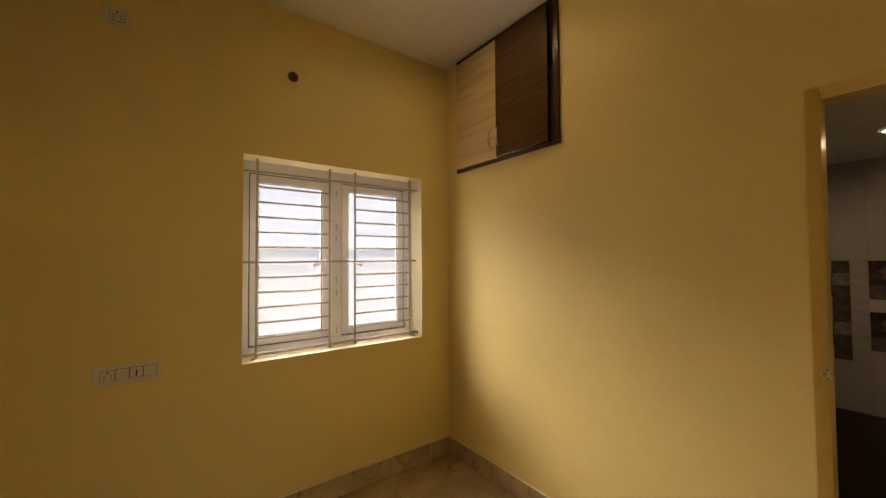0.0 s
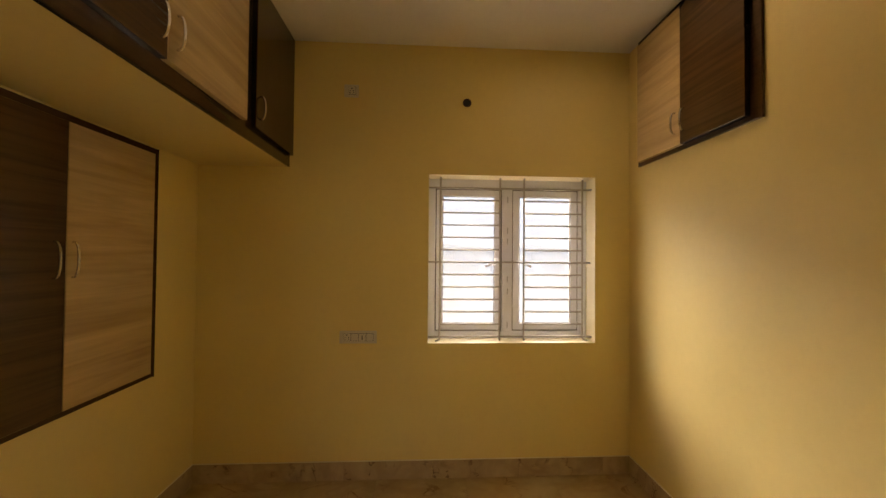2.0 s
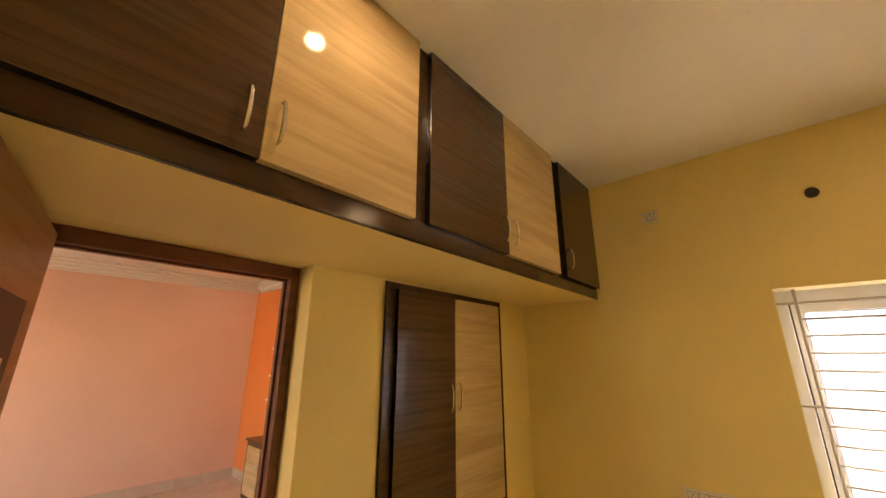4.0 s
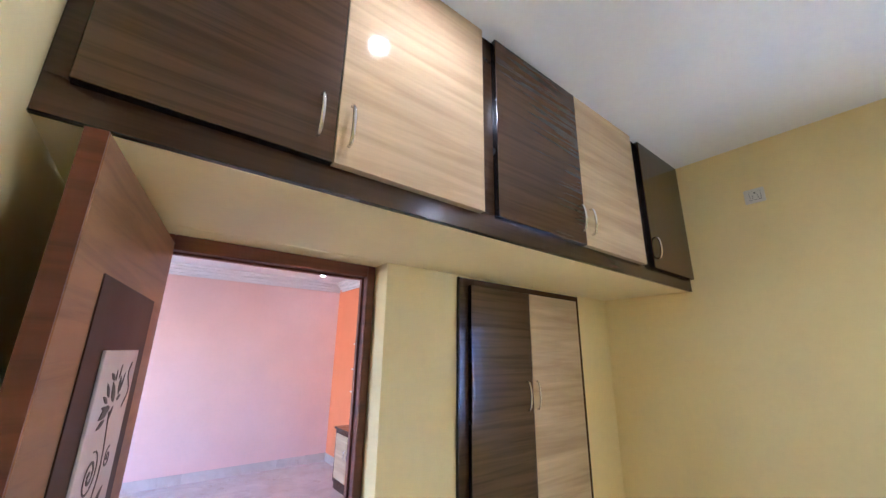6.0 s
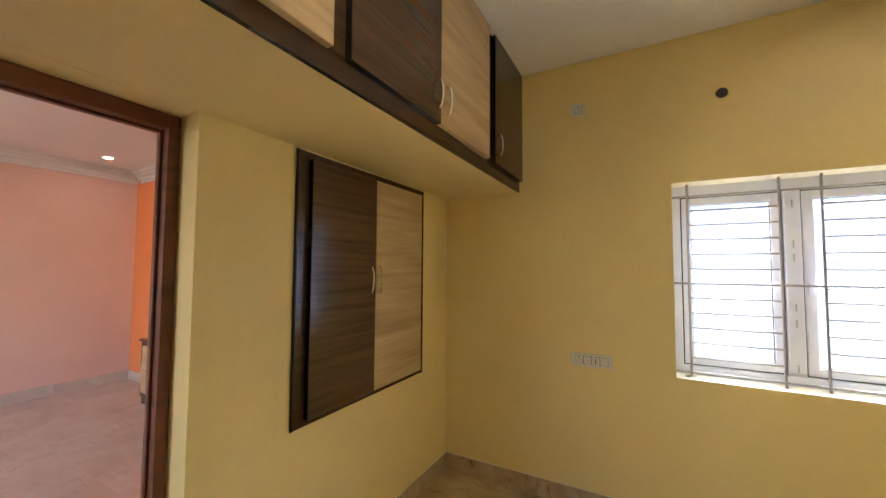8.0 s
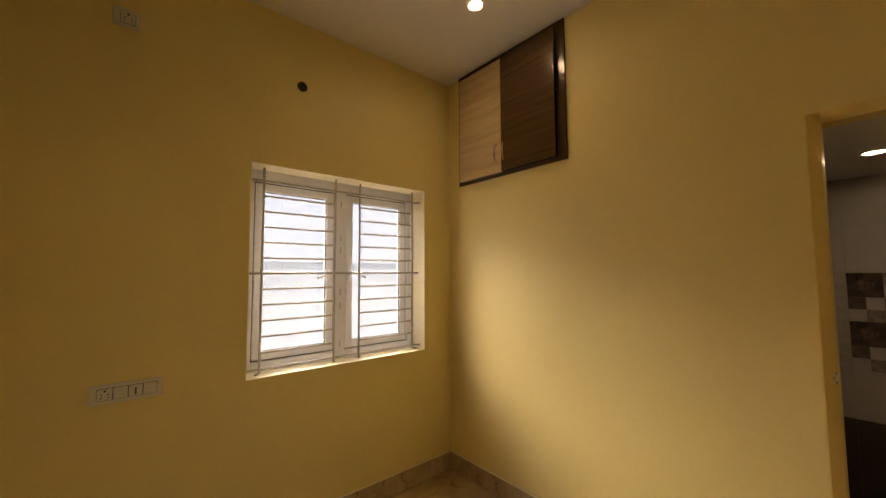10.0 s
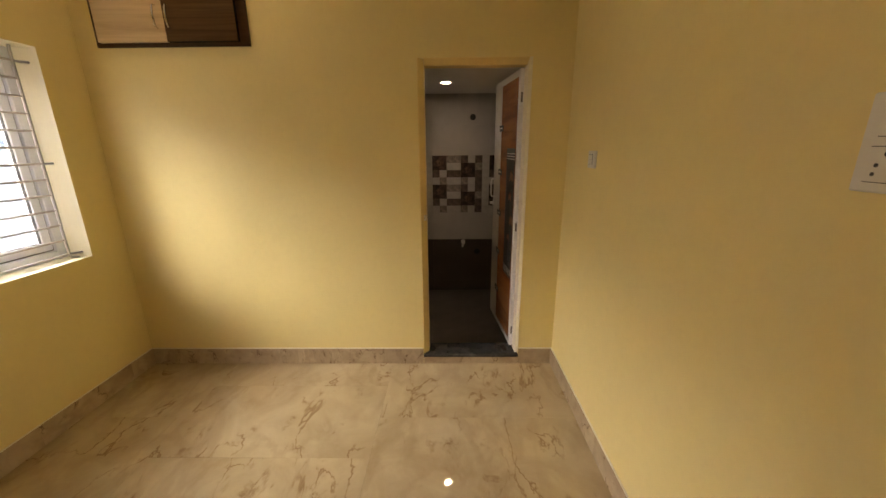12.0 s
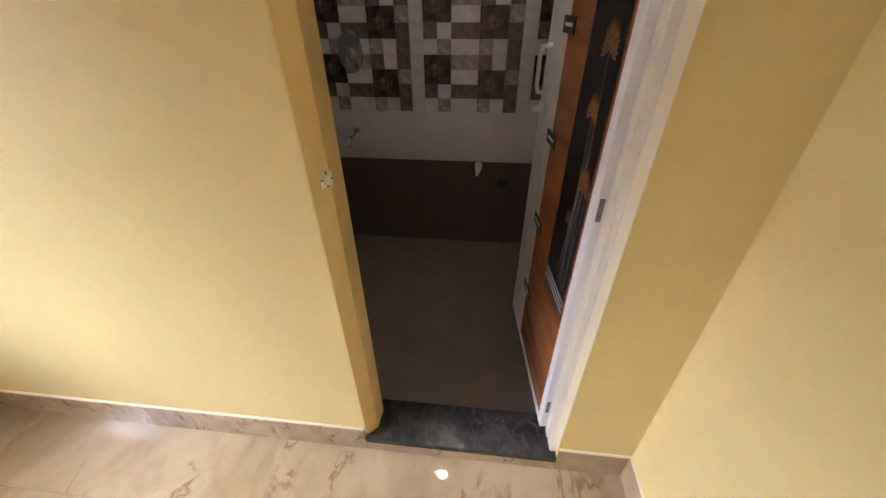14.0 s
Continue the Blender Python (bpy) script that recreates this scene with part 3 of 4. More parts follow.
def swirl(bm, u, v, r, turns, start, width, hand=1):
    inner, outer = [], []
    for k in range(int(turns * 16) + 1):
        a = start + hand * k * math.pi / 8
        rr = r * (1 - 0.85 * k / (turns * 16))
        ww = width * (0.35 + 0.65 * k / (turns * 16))
        inner.append((u + (rr - ww) * math.cos(a), v + (rr - ww) * math.sin(a)))
        outer.append((u + rr * math.cos(a), v + rr * math.sin(a)))
    for k in range(len(inner) - 1):
        plate(bm, [inner[k], inner[k + 1], outer[k + 1], outer[k]], 0.0012, on_leaf)


def stem(bm, pts, width):
    for (u0, v0), (u1, v1) in zip(pts, pts[1:]):
        d = math.hypot(u1 - u0, v1 - v0)
        nx, nz = -(v1 - v0) / d * width / 2, (u1 - u0) / d * width / 2
        plate(bm, [(u0 + nx, v0 + nz), (u0 - nx, v0 - nz), (u1 - nx, v1 - nz), (u1 + nx, v1 + nz)], 0.0012, on_leaf)


def flower_motif(v):
    bm = bmesh.new()
    for du, dv, ln, wd, a in ((-0.011, -0.007, 0.064, 0.0115, 50), (-0.040, 0.008, 0.044, 0.009, 78), (-0.048, 0.015, 0.046, 0.005, 112), (0.020, 0.045, 0.042, 0.006, 24),
                              (0.010, 0.042, 0.026, 0.003, 80), (-0.013, 0.045, 0.034, 0.004, 100), (0.036, 0.008, 0.050, 0.0065, 42), (0.040, -0.004, 0.046, 0.005, 24),
                              (0.046, -0.014, 0.028, 0.004, 8), (0.012, -0.014, 0.072, 0.012, -16), (0.030, -0.040, 0.052, 0.0065, -15), (-0.018, -0.016, 0.036, 0.0055, -58), (-0.035, -0.004, 0.030, 0.005, 160)):
        petal(bm, 0.400 + du, v + dv, ln, wd, radians(a))
    part("carved_flower", bm, M_CUTOUT, carved, "dark carved lotus flower")


def vine_motif(v):
    bm = bmesh.new()
    swirl(bm, 0.445, v, 0.050, 2.1, radians(80), 0.009)
    part("carved_spiral", bm, M_CUTOUT, carved, "dark carved spiral tendril")
    bm = bmesh.new()
    swirl(bm, 0.325, v + 0.01, 0.026, 1.6, radians(100), 0.006, -1)
    petal(bm, 0.36, v - 0.10, 0.07, 0.011, radians(140))
    petal(bm, 0.40, v - 0.15, 0.075, 0.013, radians(120))
    petal(bm, 0.36, v - 0.18, 0.06, 0.010, radians(60))
    petal(bm, 0.45, v - 0.10, 0.05, 0.012, radians(100))
    part("carved_leaf", bm, M_CUTOUT, carved, "dark carved leaves")


flower_motif(1.610)
for v in (1.462, 1.235, 1.01, 0.79, 0.57):
    vine_motif(v)
bm = bmesh.new()
stem(bm, [(0.405 - 0.045 * math.sin(k * 0.42) * (0.4 + 0.6 * min(1, k / 6)), 1.585 - 0.029 * k) for k in range(38)], 0.005)
stem(bm, [(0.285 + 0.02 * math.sin(k * 0.8), 1.69 - 0.012 * k) for k in range(10)], 0.004)
part("carved_stem", bm, M_CUTOUT, carved, "thin dark carved stem")
hb = boxes((0.732, 0.772, 0, 0.006, 1.11, 1.43), bevel=0.002)
part("handle_plate", hb, M_CHROME, leaf, "brushed steel handle plate")
bow_handle(leaf, (0.752, 0.006, 1.27), (0, 1, 0), 0.27, lift=0.055, r=0.009)


# ---- bathroom door ----
def jamb_profile():
    """Chamfered frame section on the lock side and the head."""
    bm = bmesh.new()
    side = [(W - 0.002, BY1 - 0.0005), (W - 0.002, BY1 - 0.005), (W + 0.034, BY1 - 0.038), (W + 0.105, BY1 - 0.041), (W + 0.105, BY1 - 0.0005)]
    plate(bm, side, BZ - 0.0815, lambda u, v, d: (u, v, 0.081 + d))
    head = [(W - 0.002, BZ - 0.001), (W - 0.002, BZ - 0.006), (W + 0.034, BZ - 0.038), (W + 0.105, BZ - 0.040), (W + 0.105, BZ - 0.001)]
    plate(bm, head, BY1 - BY0 - 0.062, lambda u, v, d: (u, BY0 + 0.020 + d, v))
    return bm


bframe = structure("door_frame_bathroom", jamb_profile(),
    M_JAMB, "cream moulded door frame around the bathroom opening", "door frame")
strike = thing("strike_plate", pose(W + 0.0265, BY1 - 0.0315, 1.098, 0, 0, -42), "small cream plastic strike box on the door frame", "strike plate")
part("plate", boxes((-0.015, 0.015, -0.004, 0, -0.019, 0.019), bevel=0.001), M_HINGEJAMB, strike)
part("keeper", boxes((-0.008, 0.008, -0.011, -0.0042, -0.012, 0.012), bevel=0.002), M_HINGEJAMB, strike)
for u, w in ((-0.0115, 0.0), (0.0115, 0.0), (0.0, 0.0155), (0.0, -0.0155)):
    part("screw", cyl(bmesh.new(), (u, -0.0055, w), (u, -0.0042, w), 0.0026, 8), M_PIPE, strike)

structure("door_frame_bathroom_hinge_side", plate(bmesh.new(), [(W + 0.0135, BY0 + 0.0005), (W + 0.0135, BY0 + 0.022), (W + 0.052, BY0 + 0.025), (W + 0.055, BY0 + 0.021), (W + 0.060, BY0 + 0.021), (W + 0.063, BY0 + 0.028), (W + 0.094, BY0 + 0.028), (W + 0.094, BY0 + 0.0005)], BZ - 0.083, lambda u, v, d: (u, v, 0.081 + d)),
    M_HINGEJAMB, "off-white moulded hinge-side door frame", "door frame")
structure("trim_hinge_side", plate(bmesh.new(), [(W - 0.004, BY0 + 0.0005), (W - 0.004, BY0 + 0.003), (W + 0.013, BY0 + 0.020), (W + 0.013, BY0 + 0.0005)], BZ - 0.124, lambda u, v, d: (u, v, 0.122 + d)),
    M_REVEAL, "pale cream painted edge of the door frame", "trim")
bang = math.degrees(math.atan2(0.395 - 0.325, 0.66))
bleaf = thing("door_2", pose(W + 0.097, BY0 + 0.022, 0, 0, 0, bang), "open printed plastic bathroom door with dark flower strip", "door")
bleaf["kind"] = "structure"
BW, BT, B0, B1 = 0.665, 0.030, 0.092, 2.03
part("core", boxes((0, BW, 0, BT, B0, B1), bevel=0.002), M_BWHITE, bleaf, "white plastic door core")
f = BT
part("wood_print", boxes((0.035, 0.442, f, f + 0.0012, B0 + 0.045, B1 - 0.045)), M_BWOOD, bleaf, "orange-brown wood print")
part("marble_print", boxes((0.4425, 0.628, f, f + 0.0012, B0 + 0.045, B1 - 0.045)), M_BMARBLE, bleaf, "white veined marble print")
dark = part("flower_strip", boxes((0.045, 0.250, f + 0.0012, f + 0.0024, 0.61, 1.545)), M_BDARK, bleaf, "black strip with printed flowers")
for z in (0.635, 0.652, 0.669, 1.47, 1.488, 1.506):
    part("line", boxes((0.047, 0.248, f + 0.0025, f + 0.0033, z, z + 0.006)), M_BLINE, dark)
for z in (0.393, 0.725, 1.042, 1.364, 1.69):
    pl = part("inlay_plate", boxes((0.385, 0.495, f + 0.0012, f + 0.004, z - 0.022, z + 0.022), bevel=0.001), M_BPLATE, bleaf, "dark rectangular inlay")
    part("slit", boxes((0.405, 0.475, f + 0.0041, f + 0.0047, z - 0.004, z + 0.005)), M_BLINE, pl)


def on_strip(u, v, w):
    return (u, f + 0.0026 + w, v)


for u, v, r in ((0.115, 1.335, 0.05), (0.135, 1.195, 0.042), (0.085, 1.025, 0.047), (0.14, 0.90, 0.03)):
    bm = bmesh.new()
    for k in range(17):
        a = radians(-15 + k * 13.1)
        tip = (u + r * math.cos(a), v + r * 1.2 * math.sin(a))
        nx, nz = -math.sin(a) * r * 0.10, math.cos(a) * r * 0.10
        mid = (u + r * 0.6 * math.cos(a), v + r * 0.7 * math.sin(a))
        plate(bm, [(u, v), (mid[0] + nx, mid[1] + nz), tip, (mid[0] - nx, mid[1] - nz)], 0.0006, on_strip)
    part("printed_flower", bm, M_BFLOWER, dark, "tan printed daisy")
for a, b in (((0.115, 1.33), (0.07, 0.70)), ((0.135, 1.20), (0.11, 0.70)), ((0.085, 1.03), (0.13, 0.70)), ((0.14, 0.90), (0.09, 0.70)), ((0.10, 1.10), (0.15, 0.72)), ((0.06, 1.0), (0.08, 0.70))):
    part("printed_stalk", plate(bmesh.new(), [(a[0], a[1]), (a[0] - 0.003, a[1]), (b[0] - 0.003, b[1]), (b[0], b[1])], 0.0005, on_strip), M_BSTALK, dark)
bm = bmesh.new()
tube(bm, [(0.60, f, 1.30), (0.60, f + 0.03, 1.295), (0.60, f + 0.036, 1.27), (0.60, f + 0.036, 1.18), (0.60, f + 0.03, 1.155), (0.60, f, 1.15)], 0.007, 8)
part("pull_handle", bm, M_BWHITE, bleaf, "white plastic pull handle")
bm = boxes((0.585, 0.63, f, f + 0.012, 1.075, 1.125), bevel=0.003)
cyl(bm, (0.60, f + 0.012, 1.10), (0.60, f + 0.04, 1.10), 0.012)
part("latch", bm, M_BWHITE, bleaf, "white plastic door latch")
for z in (0.22, 1.015, 1.86):
    part("hinge", boxes((-0.005, 0.0, 0.012, 0.024, z - 0.030, z + 0.030), bevel=0.001), M_HINGE, bleaf, "dull steel butt hinge")

thr = structure("threshold", boxes((W - 0.016, W + 0.155, BY0 + 0.001, BY1 - 0.001, 0.056, 0.080), bevel=0.003), M_GRANITE, "black granite bathroom threshold slab", "threshold")
structure("threshold_riser", boxes((W - 0.010, W + 0.15, BY0 + 0.001, BY1 - 0.001, BF - 0.1, 0.0555)), M_SKIRT, "beige tile riser under the threshold", "threshold")


# ---- electric fittings ----
def socket_pins(parent, u, w, s, axis):
    """Five-pin socket face; axis maps (u, depth, w) to local space."""
    for du, dw, r in ((0, 0.30, 0.09), (-0.22, -0.02, 0.06), (0.22, -0.02, 0.06), (-0.26, -0.28, 0.06), (0.26, -0.28, 0.06)):
        a, b = axis(u + du * s, 0.0, w + dw * s), axis(u + du * s, 0.0008, w + dw * s)
        part("pin_hole", cyl(bmesh.new(), a, b, r * s, 8), M_SLOT, parent)


def fitting(name, m, width, height, modules, label, category):
    """A modular wall plate facing local +y. Modules: (kind, u0, u1, w0, w1)."""
    t = thing(name, m, label, category)
    plate_ob = part("cover_plate", boxes((-width / 2, width / 2, 0, 0.009, -height / 2, height / 2), bevel=0.003), M_PLATE, t)
    for kind, u0, u1, w0, w1 in modules:
        part("module_gap", boxes((u0 - 0.0015, u1 + 0.0015, 0.009, 0.0094, w0 - 0.0015, w1 + 0.0015)), M_SLOT, t)
        mod = part("switch_rocker" if kind == "switch" else "socket" if kind == "socket" else "blank" if kind == "blank" else "regulator",
                   boxes((u0, u1, 0.0095, 0.0125, w0, w1), bevel=0.0012), M_PLATE, t)
        s = min(u1 - u0, w1 - w0)
        if kind == "socket":
            socket_pins(mod, (u0 + u1) / 2, (w0 + w1) / 2, s, lambda u, d, w: (u, 0.0125 + d, w))
        if kind == "switch":
            part("rocker_line", boxes((u0 + 0.002, u1 - 0.002, 0.0125, 0.0130, (w0 + w1) / 2 - 0.0006, (w0 + w1) / 2 + 0.0006)), M_GRILLE, mod)
        if kind == "indicator":
            part("slot", boxes(((u0 + u1) / 2 - 0.003, (u0 + u1) / 2 + 0.003, 0.0125, 0.0132, w0 + 0.006, w1 - 0.012)), M_SLOT, mod)
    return t


N_WALL = lambda x, z: pose(x, D - 0.0005, z, 0, 0, 180)
S_WALL = lambda x, z: pose(x, BK + 0.0005, z, 0, 0, 0)
fitting("wall_socket", N_WALL(1.018, 2.665), 0.098, 0.088, [("socket", -0.030, 0.022, -0.026, 0.026)], "white three-pin wall socket near the ceiling", "socket")
fitting("switch_board", N_WALL(1.085, 0.968), 0.252, 0.086, [("socket", 0.050, 0.100, -0.024, 0.024), ("blank", -0.001, 0.047, -0.024, 0.024), ("indicator", -0.052, -0.004, -0.024, 0.024), ("switch", -0.103, -0.055, -0.024, 0.024)],
        "white four-module socket and switch plate", "switch board")
fitting("light_switch", S_WALL(2.558, 1.490), 0.10, 0.088, [("switch", -0.014, 0.034, -0.024, 0.024)], "single white light switch on the yellow wall", "light switch")
fitting("switch_board", S_WALL(1.166, 1.562), 0.225, 0.17, [("regulator", 0.030, 0.085, 0.012, 0.066), ("switch", -0.03, 0.027, 0.012, 0.066), ("switch", -0.09, -0.033, 0.012, 0.066),
        ("socket", 0.030, 0.090, -0.066, -0.006), ("switch", -0.03, 0.027, -0.066, -0.006), ("switch", -0.09, -0.033, -0.066, -0.006)],
        "white two-row switch board with a five-pin socket", "switch board")

pipe = thing("pipe_outlet", pose(1.823, D, 2.608), "dark red pipe sleeve set in the yellow wall", "pipe")
bm = bmesh.new()
pts = [(0.027 * math.cos(k * math.pi / 10), -0.003, 0.027 * math.sin(k * math.pi / 10)) for k in range(21)]
tube(bm, pts, 0.004, 6)
part("sleeve_rim", bm, M_PIPE, pipe)
part("bore", cyl(bmesh.new(), (0, -0.0025, 0), (0, -0.0005, 0), 0.026, 20), M_SLOT, pipe, "dark pipe bore")


# ---- ceiling lamps ----
def downlight(m, mat, r, label, group="recessed downlights"):
    d = thing("downlight", m, label, "ceiling light", group)
    bm = bmesh.new()
    tube(bm, [((r + 0.010) * math.cos(k * math.pi / 16), (r + 0.010) * math.sin(k * math.pi / 16), -0.003) for k in range(33)], 0.008, 8)
    part("trim_ring", bm, M_PLATE, d)
    part("diffuser", cyl(bmesh.new(), (0, 0, -0.004), (0, 0, -0.001), r, 24), mat, d, "glowing round diffuser")
    return d


downlight(pose(2.51, 2.21, H), M_LED, 0.033, "small round glowing ceiling downlight")
downlight(pose(0.97, 0.82, H), M_LED, 0.033, "small round glowing ceiling downlight")
downlight(pose(3.84, 0.79, BC), M_LEDBATH, 0.036, "round glowing bathroom ceiling light")
downlight(pose(-4.35, 2.30, HH), M_LEDHALL, 0.04, "small round glowing hall downlight")

# ---- hall furniture ----
hc = thing("hall_cabinet", pose(-3.72, 2.46, 0), "low dark brown hall cabinet with pale doors", "cabinet")
part("plinth", boxes((0.02, 1.58, 0.03, 0.385, 0, 0.08)), M_DARKFRAME, hc)
part("body", boxes((0, 1.6, 0.02, 0.385, 0.08, 0.71), bevel=0.002), M_DARKFRAME, hc)
part("top", boxes((-0.01, 1.61, -0.005, 0.387, 0.71, 0.735), bevel=0.003), M_DARKFRAME, hc, "dark brown top board")
for k in range(4):
    d = part("door", boxes((0.045 + k * 0.385, 0.40 + k * 0.385, 0.008, 0.024, 0.13, 0.66), bevel=0.0015), M_LIGHT if k % 2 == 0 else M_DARK, hc, "pale oak laminate door" if k % 2 == 0 else "dark brown laminate door")
    bow_handle(d, ((0.37 if k % 2 == 0 else 0.075) + k * 0.385, 0.008, 0.45), (0, -1, 0), 0.11)
for z in (1.14, 1.46, 1.83):
    s = thing("wall_shelf", pose(-4.0, HY, z), "thin white shelf edge on the orange wall", "shelf", "hall wall shelves")
    part("board", boxes((0, 1.2, -0.09, -0.001, -0.009, 0.009), bevel=0.002), M_CEIL, s)

# ---- bathroom fittings ----
XW = BX - 0.001
tap = thing("bib_tap", pose(XW, 1.385, 0.735), "chrome bib tap on the bathroom wall", "tap")
part("flange", cyl(bmesh.new(), (0, 0, 0), (-0.012, 0, 0), 0.030, 18, 0.026), M_DARKCHROME, tap)
part("body", tube(bmesh.new(), [(-0.01, 0, 0), (-0.06, 0, 0), (-0.11, 0.004, -0.006), (-0.135, 0.006, -0.03), (-0.138, 0.006, -0.05)], 0.012, 10), M_DARKCHROME, tap)
part("knob", cyl(bmesh.new(), (-0.05, 0, 0.01), (-0.05, 0, 0.045), 0.014, 12, 0.010), M_DARKCHROME, tap)
mixer = thing("shower_mixer", pose(XW, 1.352, 1.170), "chrome shower mixer with an oval wall plate", "shower mixer")
bm = bmesh.new()
bmesh.ops.create_cone(bm, cap_ends=True, segments=28, radius1=0.088, radius2=0.080, depth=0.012, matrix=Matrix.Translation((-0.006, 0, 0.01)) @ Matrix.Rotation(radians(-90), 4, "Y") @ Matrix.Diagonal((1.25, 0.82, 1, 1)))
part("wall_plate", bm, M_DARKCHROME, mixer)
part("valve_body", cyl(bmesh.new(), (-0.012, 0, 0), (-0.06, 0, 0), 0.034, 18, 0.028), M_DARKCHROME, mixer)
part("lever", tube(bmesh.new(), [(-0.055, 0, 0), (-0.075, -0.004, -0.02), (-0.085, -0.010, -0.085)], 0.010, 8), M_DARKCHROME, mixer)
valve = thing("angle_valve", pose(XW, 0.612, 0.545), "white and chrome angle valve on the wall", "valve")
part("flange", cyl(bmesh.new(), (0, 0, 0), (-0.008, 0, 0), 0.024, 14), M_BWHITE, valve)
part("body", cyl(bmesh.new(), (-0.008, 0, 0), (-0.055, 0, 0), 0.012, 12), M_DARKCHROME, valve)
part("outlet", cyl(bmesh.new(), (-0.04, 0, 0), (-0.04, 0.008, -0.05), 0.011, 12), M_BWHITE, valve)
part("knob", cyl(bmesh.new(), (-0.055, 0, 0), (-0.078, 0, 0), 0.018, 8), M_BWHITE, valve)
for y, z, r, nm, lb in ((0.458, 0.430, 0.026, "waste_outlet", "dark round waste pipe outlet in the tiles"), (0.52, 1.845, 0.024, "pipe_outlet", "dark round pipe hole high on the tiles")):
    o = thing(nm, pose(XW, y, z), lb, "pipe")
    part("rim", tube(bmesh.new(), [(-0.002, (r + 0.003) * math.cos(k * math.pi / 8), (r + 0.003) * math.sin(k * math.pi / 8)) for k in range(17)], 0.004, 6), M_GASKET, o)
    part("bore", cyl(bmesh.new(), (0, 0, 0), (-0.002, 0, 0), r, 16), M_SLOT, o)


# ---- tiles and skirting, piece by piece ----
tile_mesh = {}


def tile(parent, dx, dy, dz, x, y, z, mat, name="tile", bevel=0.0005):
    """A tile dx by dy by dz with its low corner at x, y, z; alike tiles share a mesh."""
    key = (round(dx, 4), round(dy, 4), round(dz, 4), mat.name)
    if key not in tile_mesh:
        tile_mesh[key] = mesh_of(name, box(bmesh.new(), 0, dx, 0, dy, 0, dz, min(bevel, dx / 4, dy / 4, dz / 4)), mat)
    ob = new(name, tile_mesh[key])
    ob.location = (x, y, z)
    ob.parent = parent
    return ob


G = 0.0007


def floor_tiles(parent, x0, x1, y0, y1, tx, ty, start, mat, top=0.0):
    """Running-bond floor: rows along y, each of tiles tx long in x, every other row shifted by half."""
    row, y = 0, start[1]
    while y < y1:
        x = x1 - start[0] + tx - (0.5 * tx if row % 2 else 0)
        while x > x0 - tx:
            a, b, c, d = max(x, x0), min(x + tx, x1), max(y, y0), min(y + ty, y1)
            if b - a > 0.01 and d - c > 0.01:
                tile(parent, b - a - G, d - c - G, 0.008, a, c, top - 0.008, mat)
            x -= tx
        y += ty
        row += 1


floor_tiles(floor, 0.0, W, BK, D, 0.6, 1.175, (0.578, 0.018), M_FLOOR)
hall_floor = bpy.data.objects["floor_hall"]
floor_tiles(hall_floor, HX, -0.232, -3.2, HY, 0.6, 1.2, (0.6, -3.2), M_HALLFLOOR)
floor_tiles(bath_floor, W + 0.155, BX, BK, 2.4, 0.3, 0.3, (0.3, BK), M_TFLOOR, BF)


def skirting(name, x0, y0, x1, y1, nx, ny, mat, shift=0.0):
    """Tile skirting along a wall; nx, ny points into the room."""
    base = structure(name, bmesh.new(), mat, "beige marble tile skirting along the wall", "skirting")
    length = math.hypot(x1 - x0, y1 - y0)
    t, a, k = 0.010, 0.0, 0
    while a < length - 0.005:
        step = (0.6 - shift) if k == 0 and shift else 0.6
        b = min(a + step, length)
        ua, ub = a + G, b - G
        if abs(x1 - x0) > 0:
            s = 1 if x1 > x0 else -1
            xa, xb = sorted((x0 + s * ua, x0 + s * ub))
            tile(base, xb - xa, t, SK, xa, y0 if ny > 0 else y0 - t, 0.0, mat, "skirting_tile")
        else:
            s = 1 if y1 > y0 else -1
            ya, yb = sorted((y0 + s * ua, y0 + s * ub))
            tile(base, t, yb - ya, SK, x0 if nx > 0 else x0 - t, ya, 0.0, mat, "skirting_tile")
        a, k = b, k + 1
    return base


def paint_lip(name, x0, x1, y0, y1):
    """The bead of wall paint that sits on top of the skirting."""
    structure(name, boxes((x0, x1, y0, y1, SK + 0.0005, SK + 0.007), bevel=0.002), M_REVEAL, "thin pale paint bead along the skirting top", "trim")


paint_lip("trim_lip_north", 0.011, W - 0.011, D - 0.009, D - 0.0005)
paint_lip("trim_lip_east_a", W - 0.009, W - 0.0005, BY1 + 0.002, D - 0.001)
paint_lip("trim_lip_east_b", W - 0.009, W - 0.0005, BK + 0.001, BY0 - 0.002)
paint_lip("trim_lip_south", 0.0, W - 0.011, BK + 0.0005, BK + 0.009)
paint_lip("trim_lip_west", 0.0005, 0.009, DY1 + 0.002, D - 0.001)
skirting("baseboard_north", 0.0, D, W, D, 0, -1, M_SKIRT, 0.2)
skirting("baseboard_east_a", W, BY1 + 0.001, W, D - 0.011, -1, 0, M_SKIRT, 0.31)
skirting("baseboard_east_b", W, BK + 0.011, W, BY0 - 0.001, -1, 0, M_SKIRT)
skirting("baseboard_south", 0.0, BK, W, BK, 0, 1, M_SKIRT, 0.25)
skirting("baseboard_west_a", 0.0, DY1, 0.0, D - 0.011, 1, 0, M_SKIRT, 0.4)
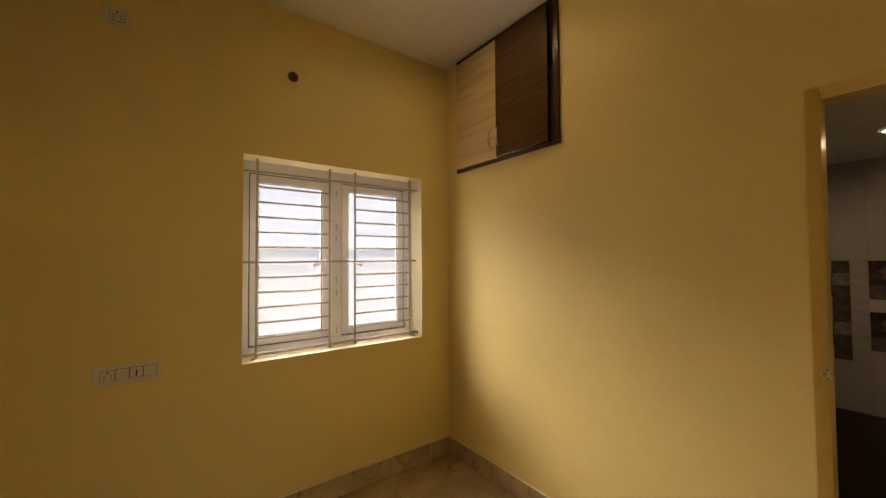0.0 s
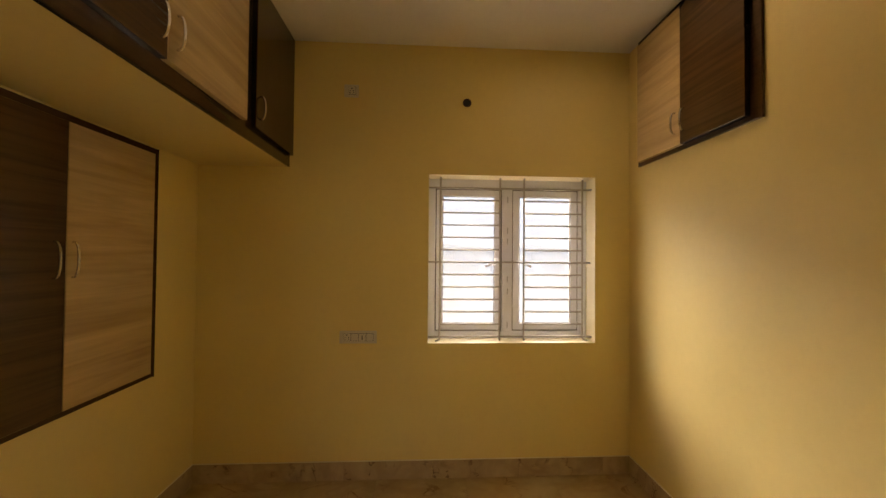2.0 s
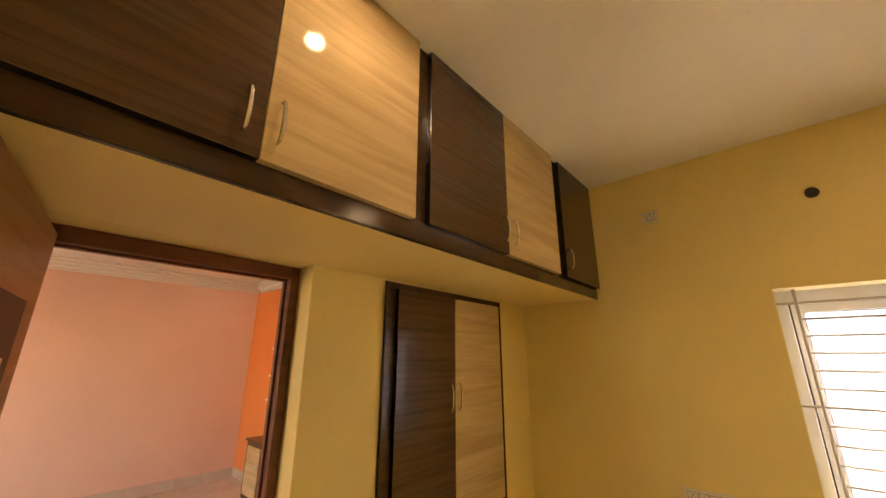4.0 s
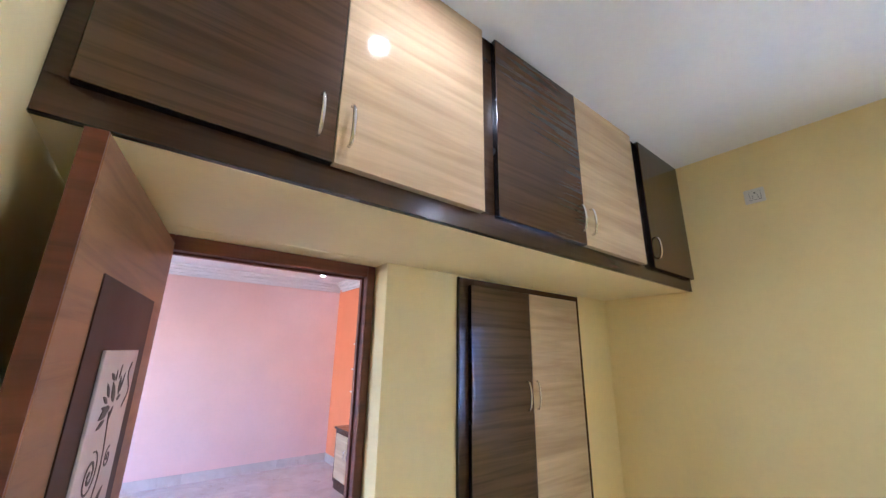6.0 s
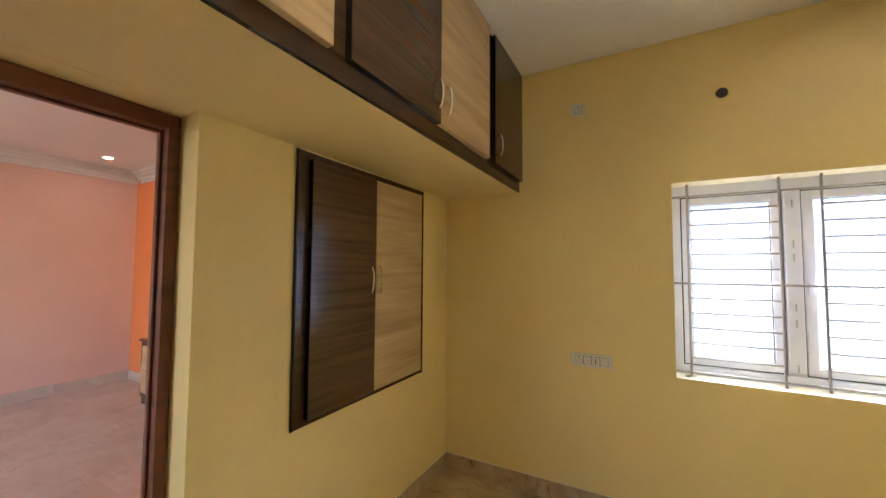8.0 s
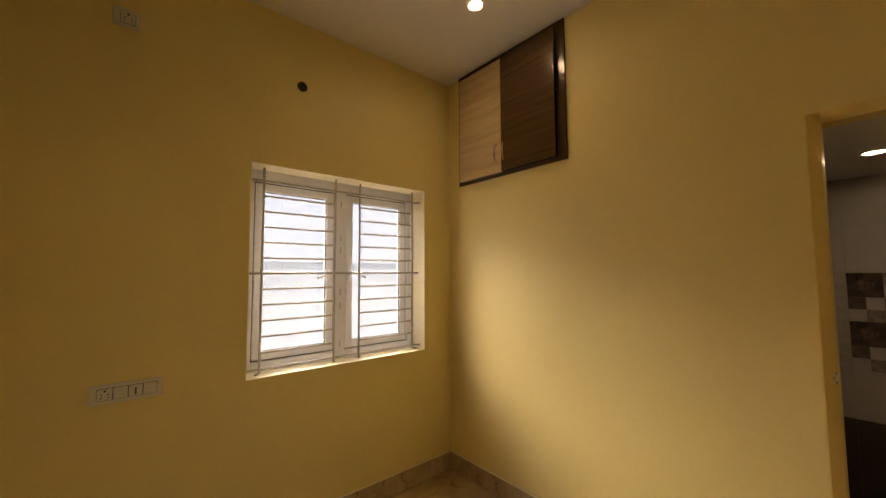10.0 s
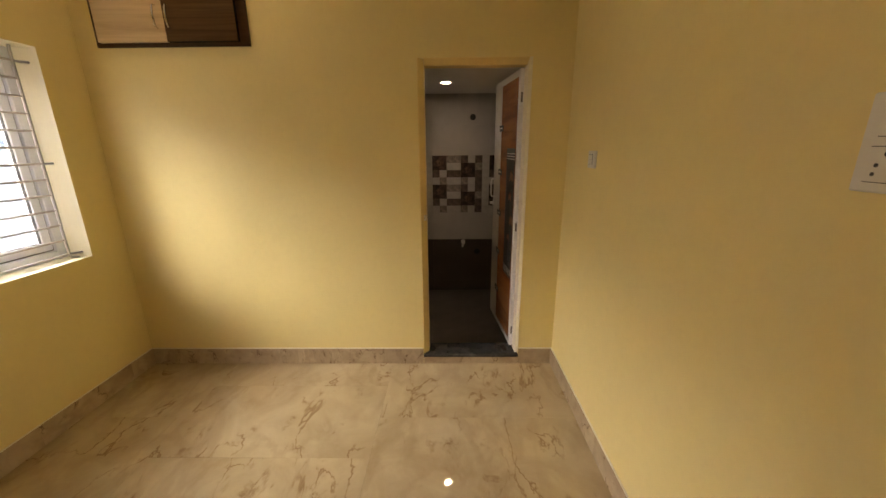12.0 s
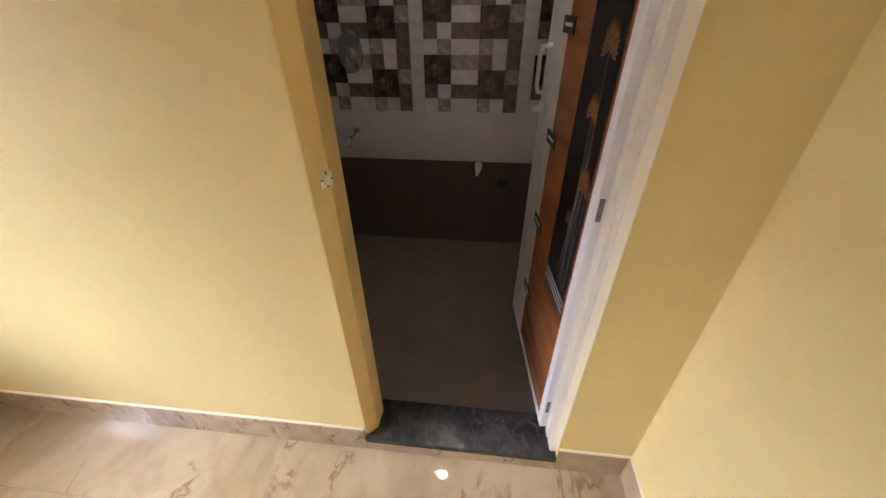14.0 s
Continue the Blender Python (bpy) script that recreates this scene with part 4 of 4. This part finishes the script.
skirting("baseboard_hall_far", HX, -3.2, HX, HY - 0.011, 1, 0, M_HALLFLOOR, 0.1)
skirting("baseboard_hall_side", HX, HY, -0.24, HY, 0, -1, M_HALLFLOOR, 0.1)

# bathroom wall: two dark courses, one pale, two patterned, two pale
for r in range(7):
    if r in (3, 4):
        continue
    z = BF + 0.3 * r
    y = 1.541 + 0.6
    while y > BK:
        a, b = max(y - 0.6, BK), min(y, 2.4)
        if b - a > 0.02:
            tile(wall_bath_far, 0.008, b - a - G, 0.3 - G, BX, a, z, M_TDARK if r < 2 else M_TLIGHT)
        y -= 0.6

PATTERN = ("FFMMDLDL", "FFLLBBML", "DLDDBBDL", "LMLLMLDL")
C = 0.075
KIND = {"L": M_MOSL, "M": M_MOSM, "D": M_MOSD}
for r in (3, 4):
    top = BF + 0.3 * (r + 1)
    for rep in range(-1, 3):
        y_left = 0.941 + 0.6 - 0.6 * rep + 0.0
        for i, line in enumerate(PATTERN):
            j = 0
            while j < 8:
                ch = line[j]
                if ch in KIND:
                    run = 1
                    while ch == "L" and j + run < 8 and line[j + run] == "L":
                        run += 1
                    w, h = run * C, C
                elif (i == 0 and ch == "F") or (i == 1 and ch == "B"):
                    run, w, h = 2, 2 * C, 2 * C
                else:
                    j += 2
                    continue
                y1c, z1c = y_left - j * C, top - i * C
                if y1c < 2.39 and y1c - w > BK:
                    fl = ch in "FB"
                    p = tile(wall_bath_far, 0.008, w - 0.0012, h - 0.0012, BX, y1c - w, z1c - h, M_MOSF if fl else KIND[ch], "mosaic_tile")
                    if fl:
                        bm = bmesh.new()
                        for k in range(7):
                            a = radians(20 + k * 47)
                            cy, cz = w / 2 + 0.022 * math.cos(a), h / 2 + 0.022 * math.sin(a)
                            n = 8
                            plate(bm, [(cy + 0.021 * math.cos(q * 2 * math.pi / n) , cz + 0.015 * math.sin(q * 2 * math.pi / n + a)) for q in range(n)], 0.0004 + 0.0001 * k,
                                  lambda u, v, d: (-0.0002 - d, u, v))
                        part("petals", bm, M_PETAL, p)
                j += run
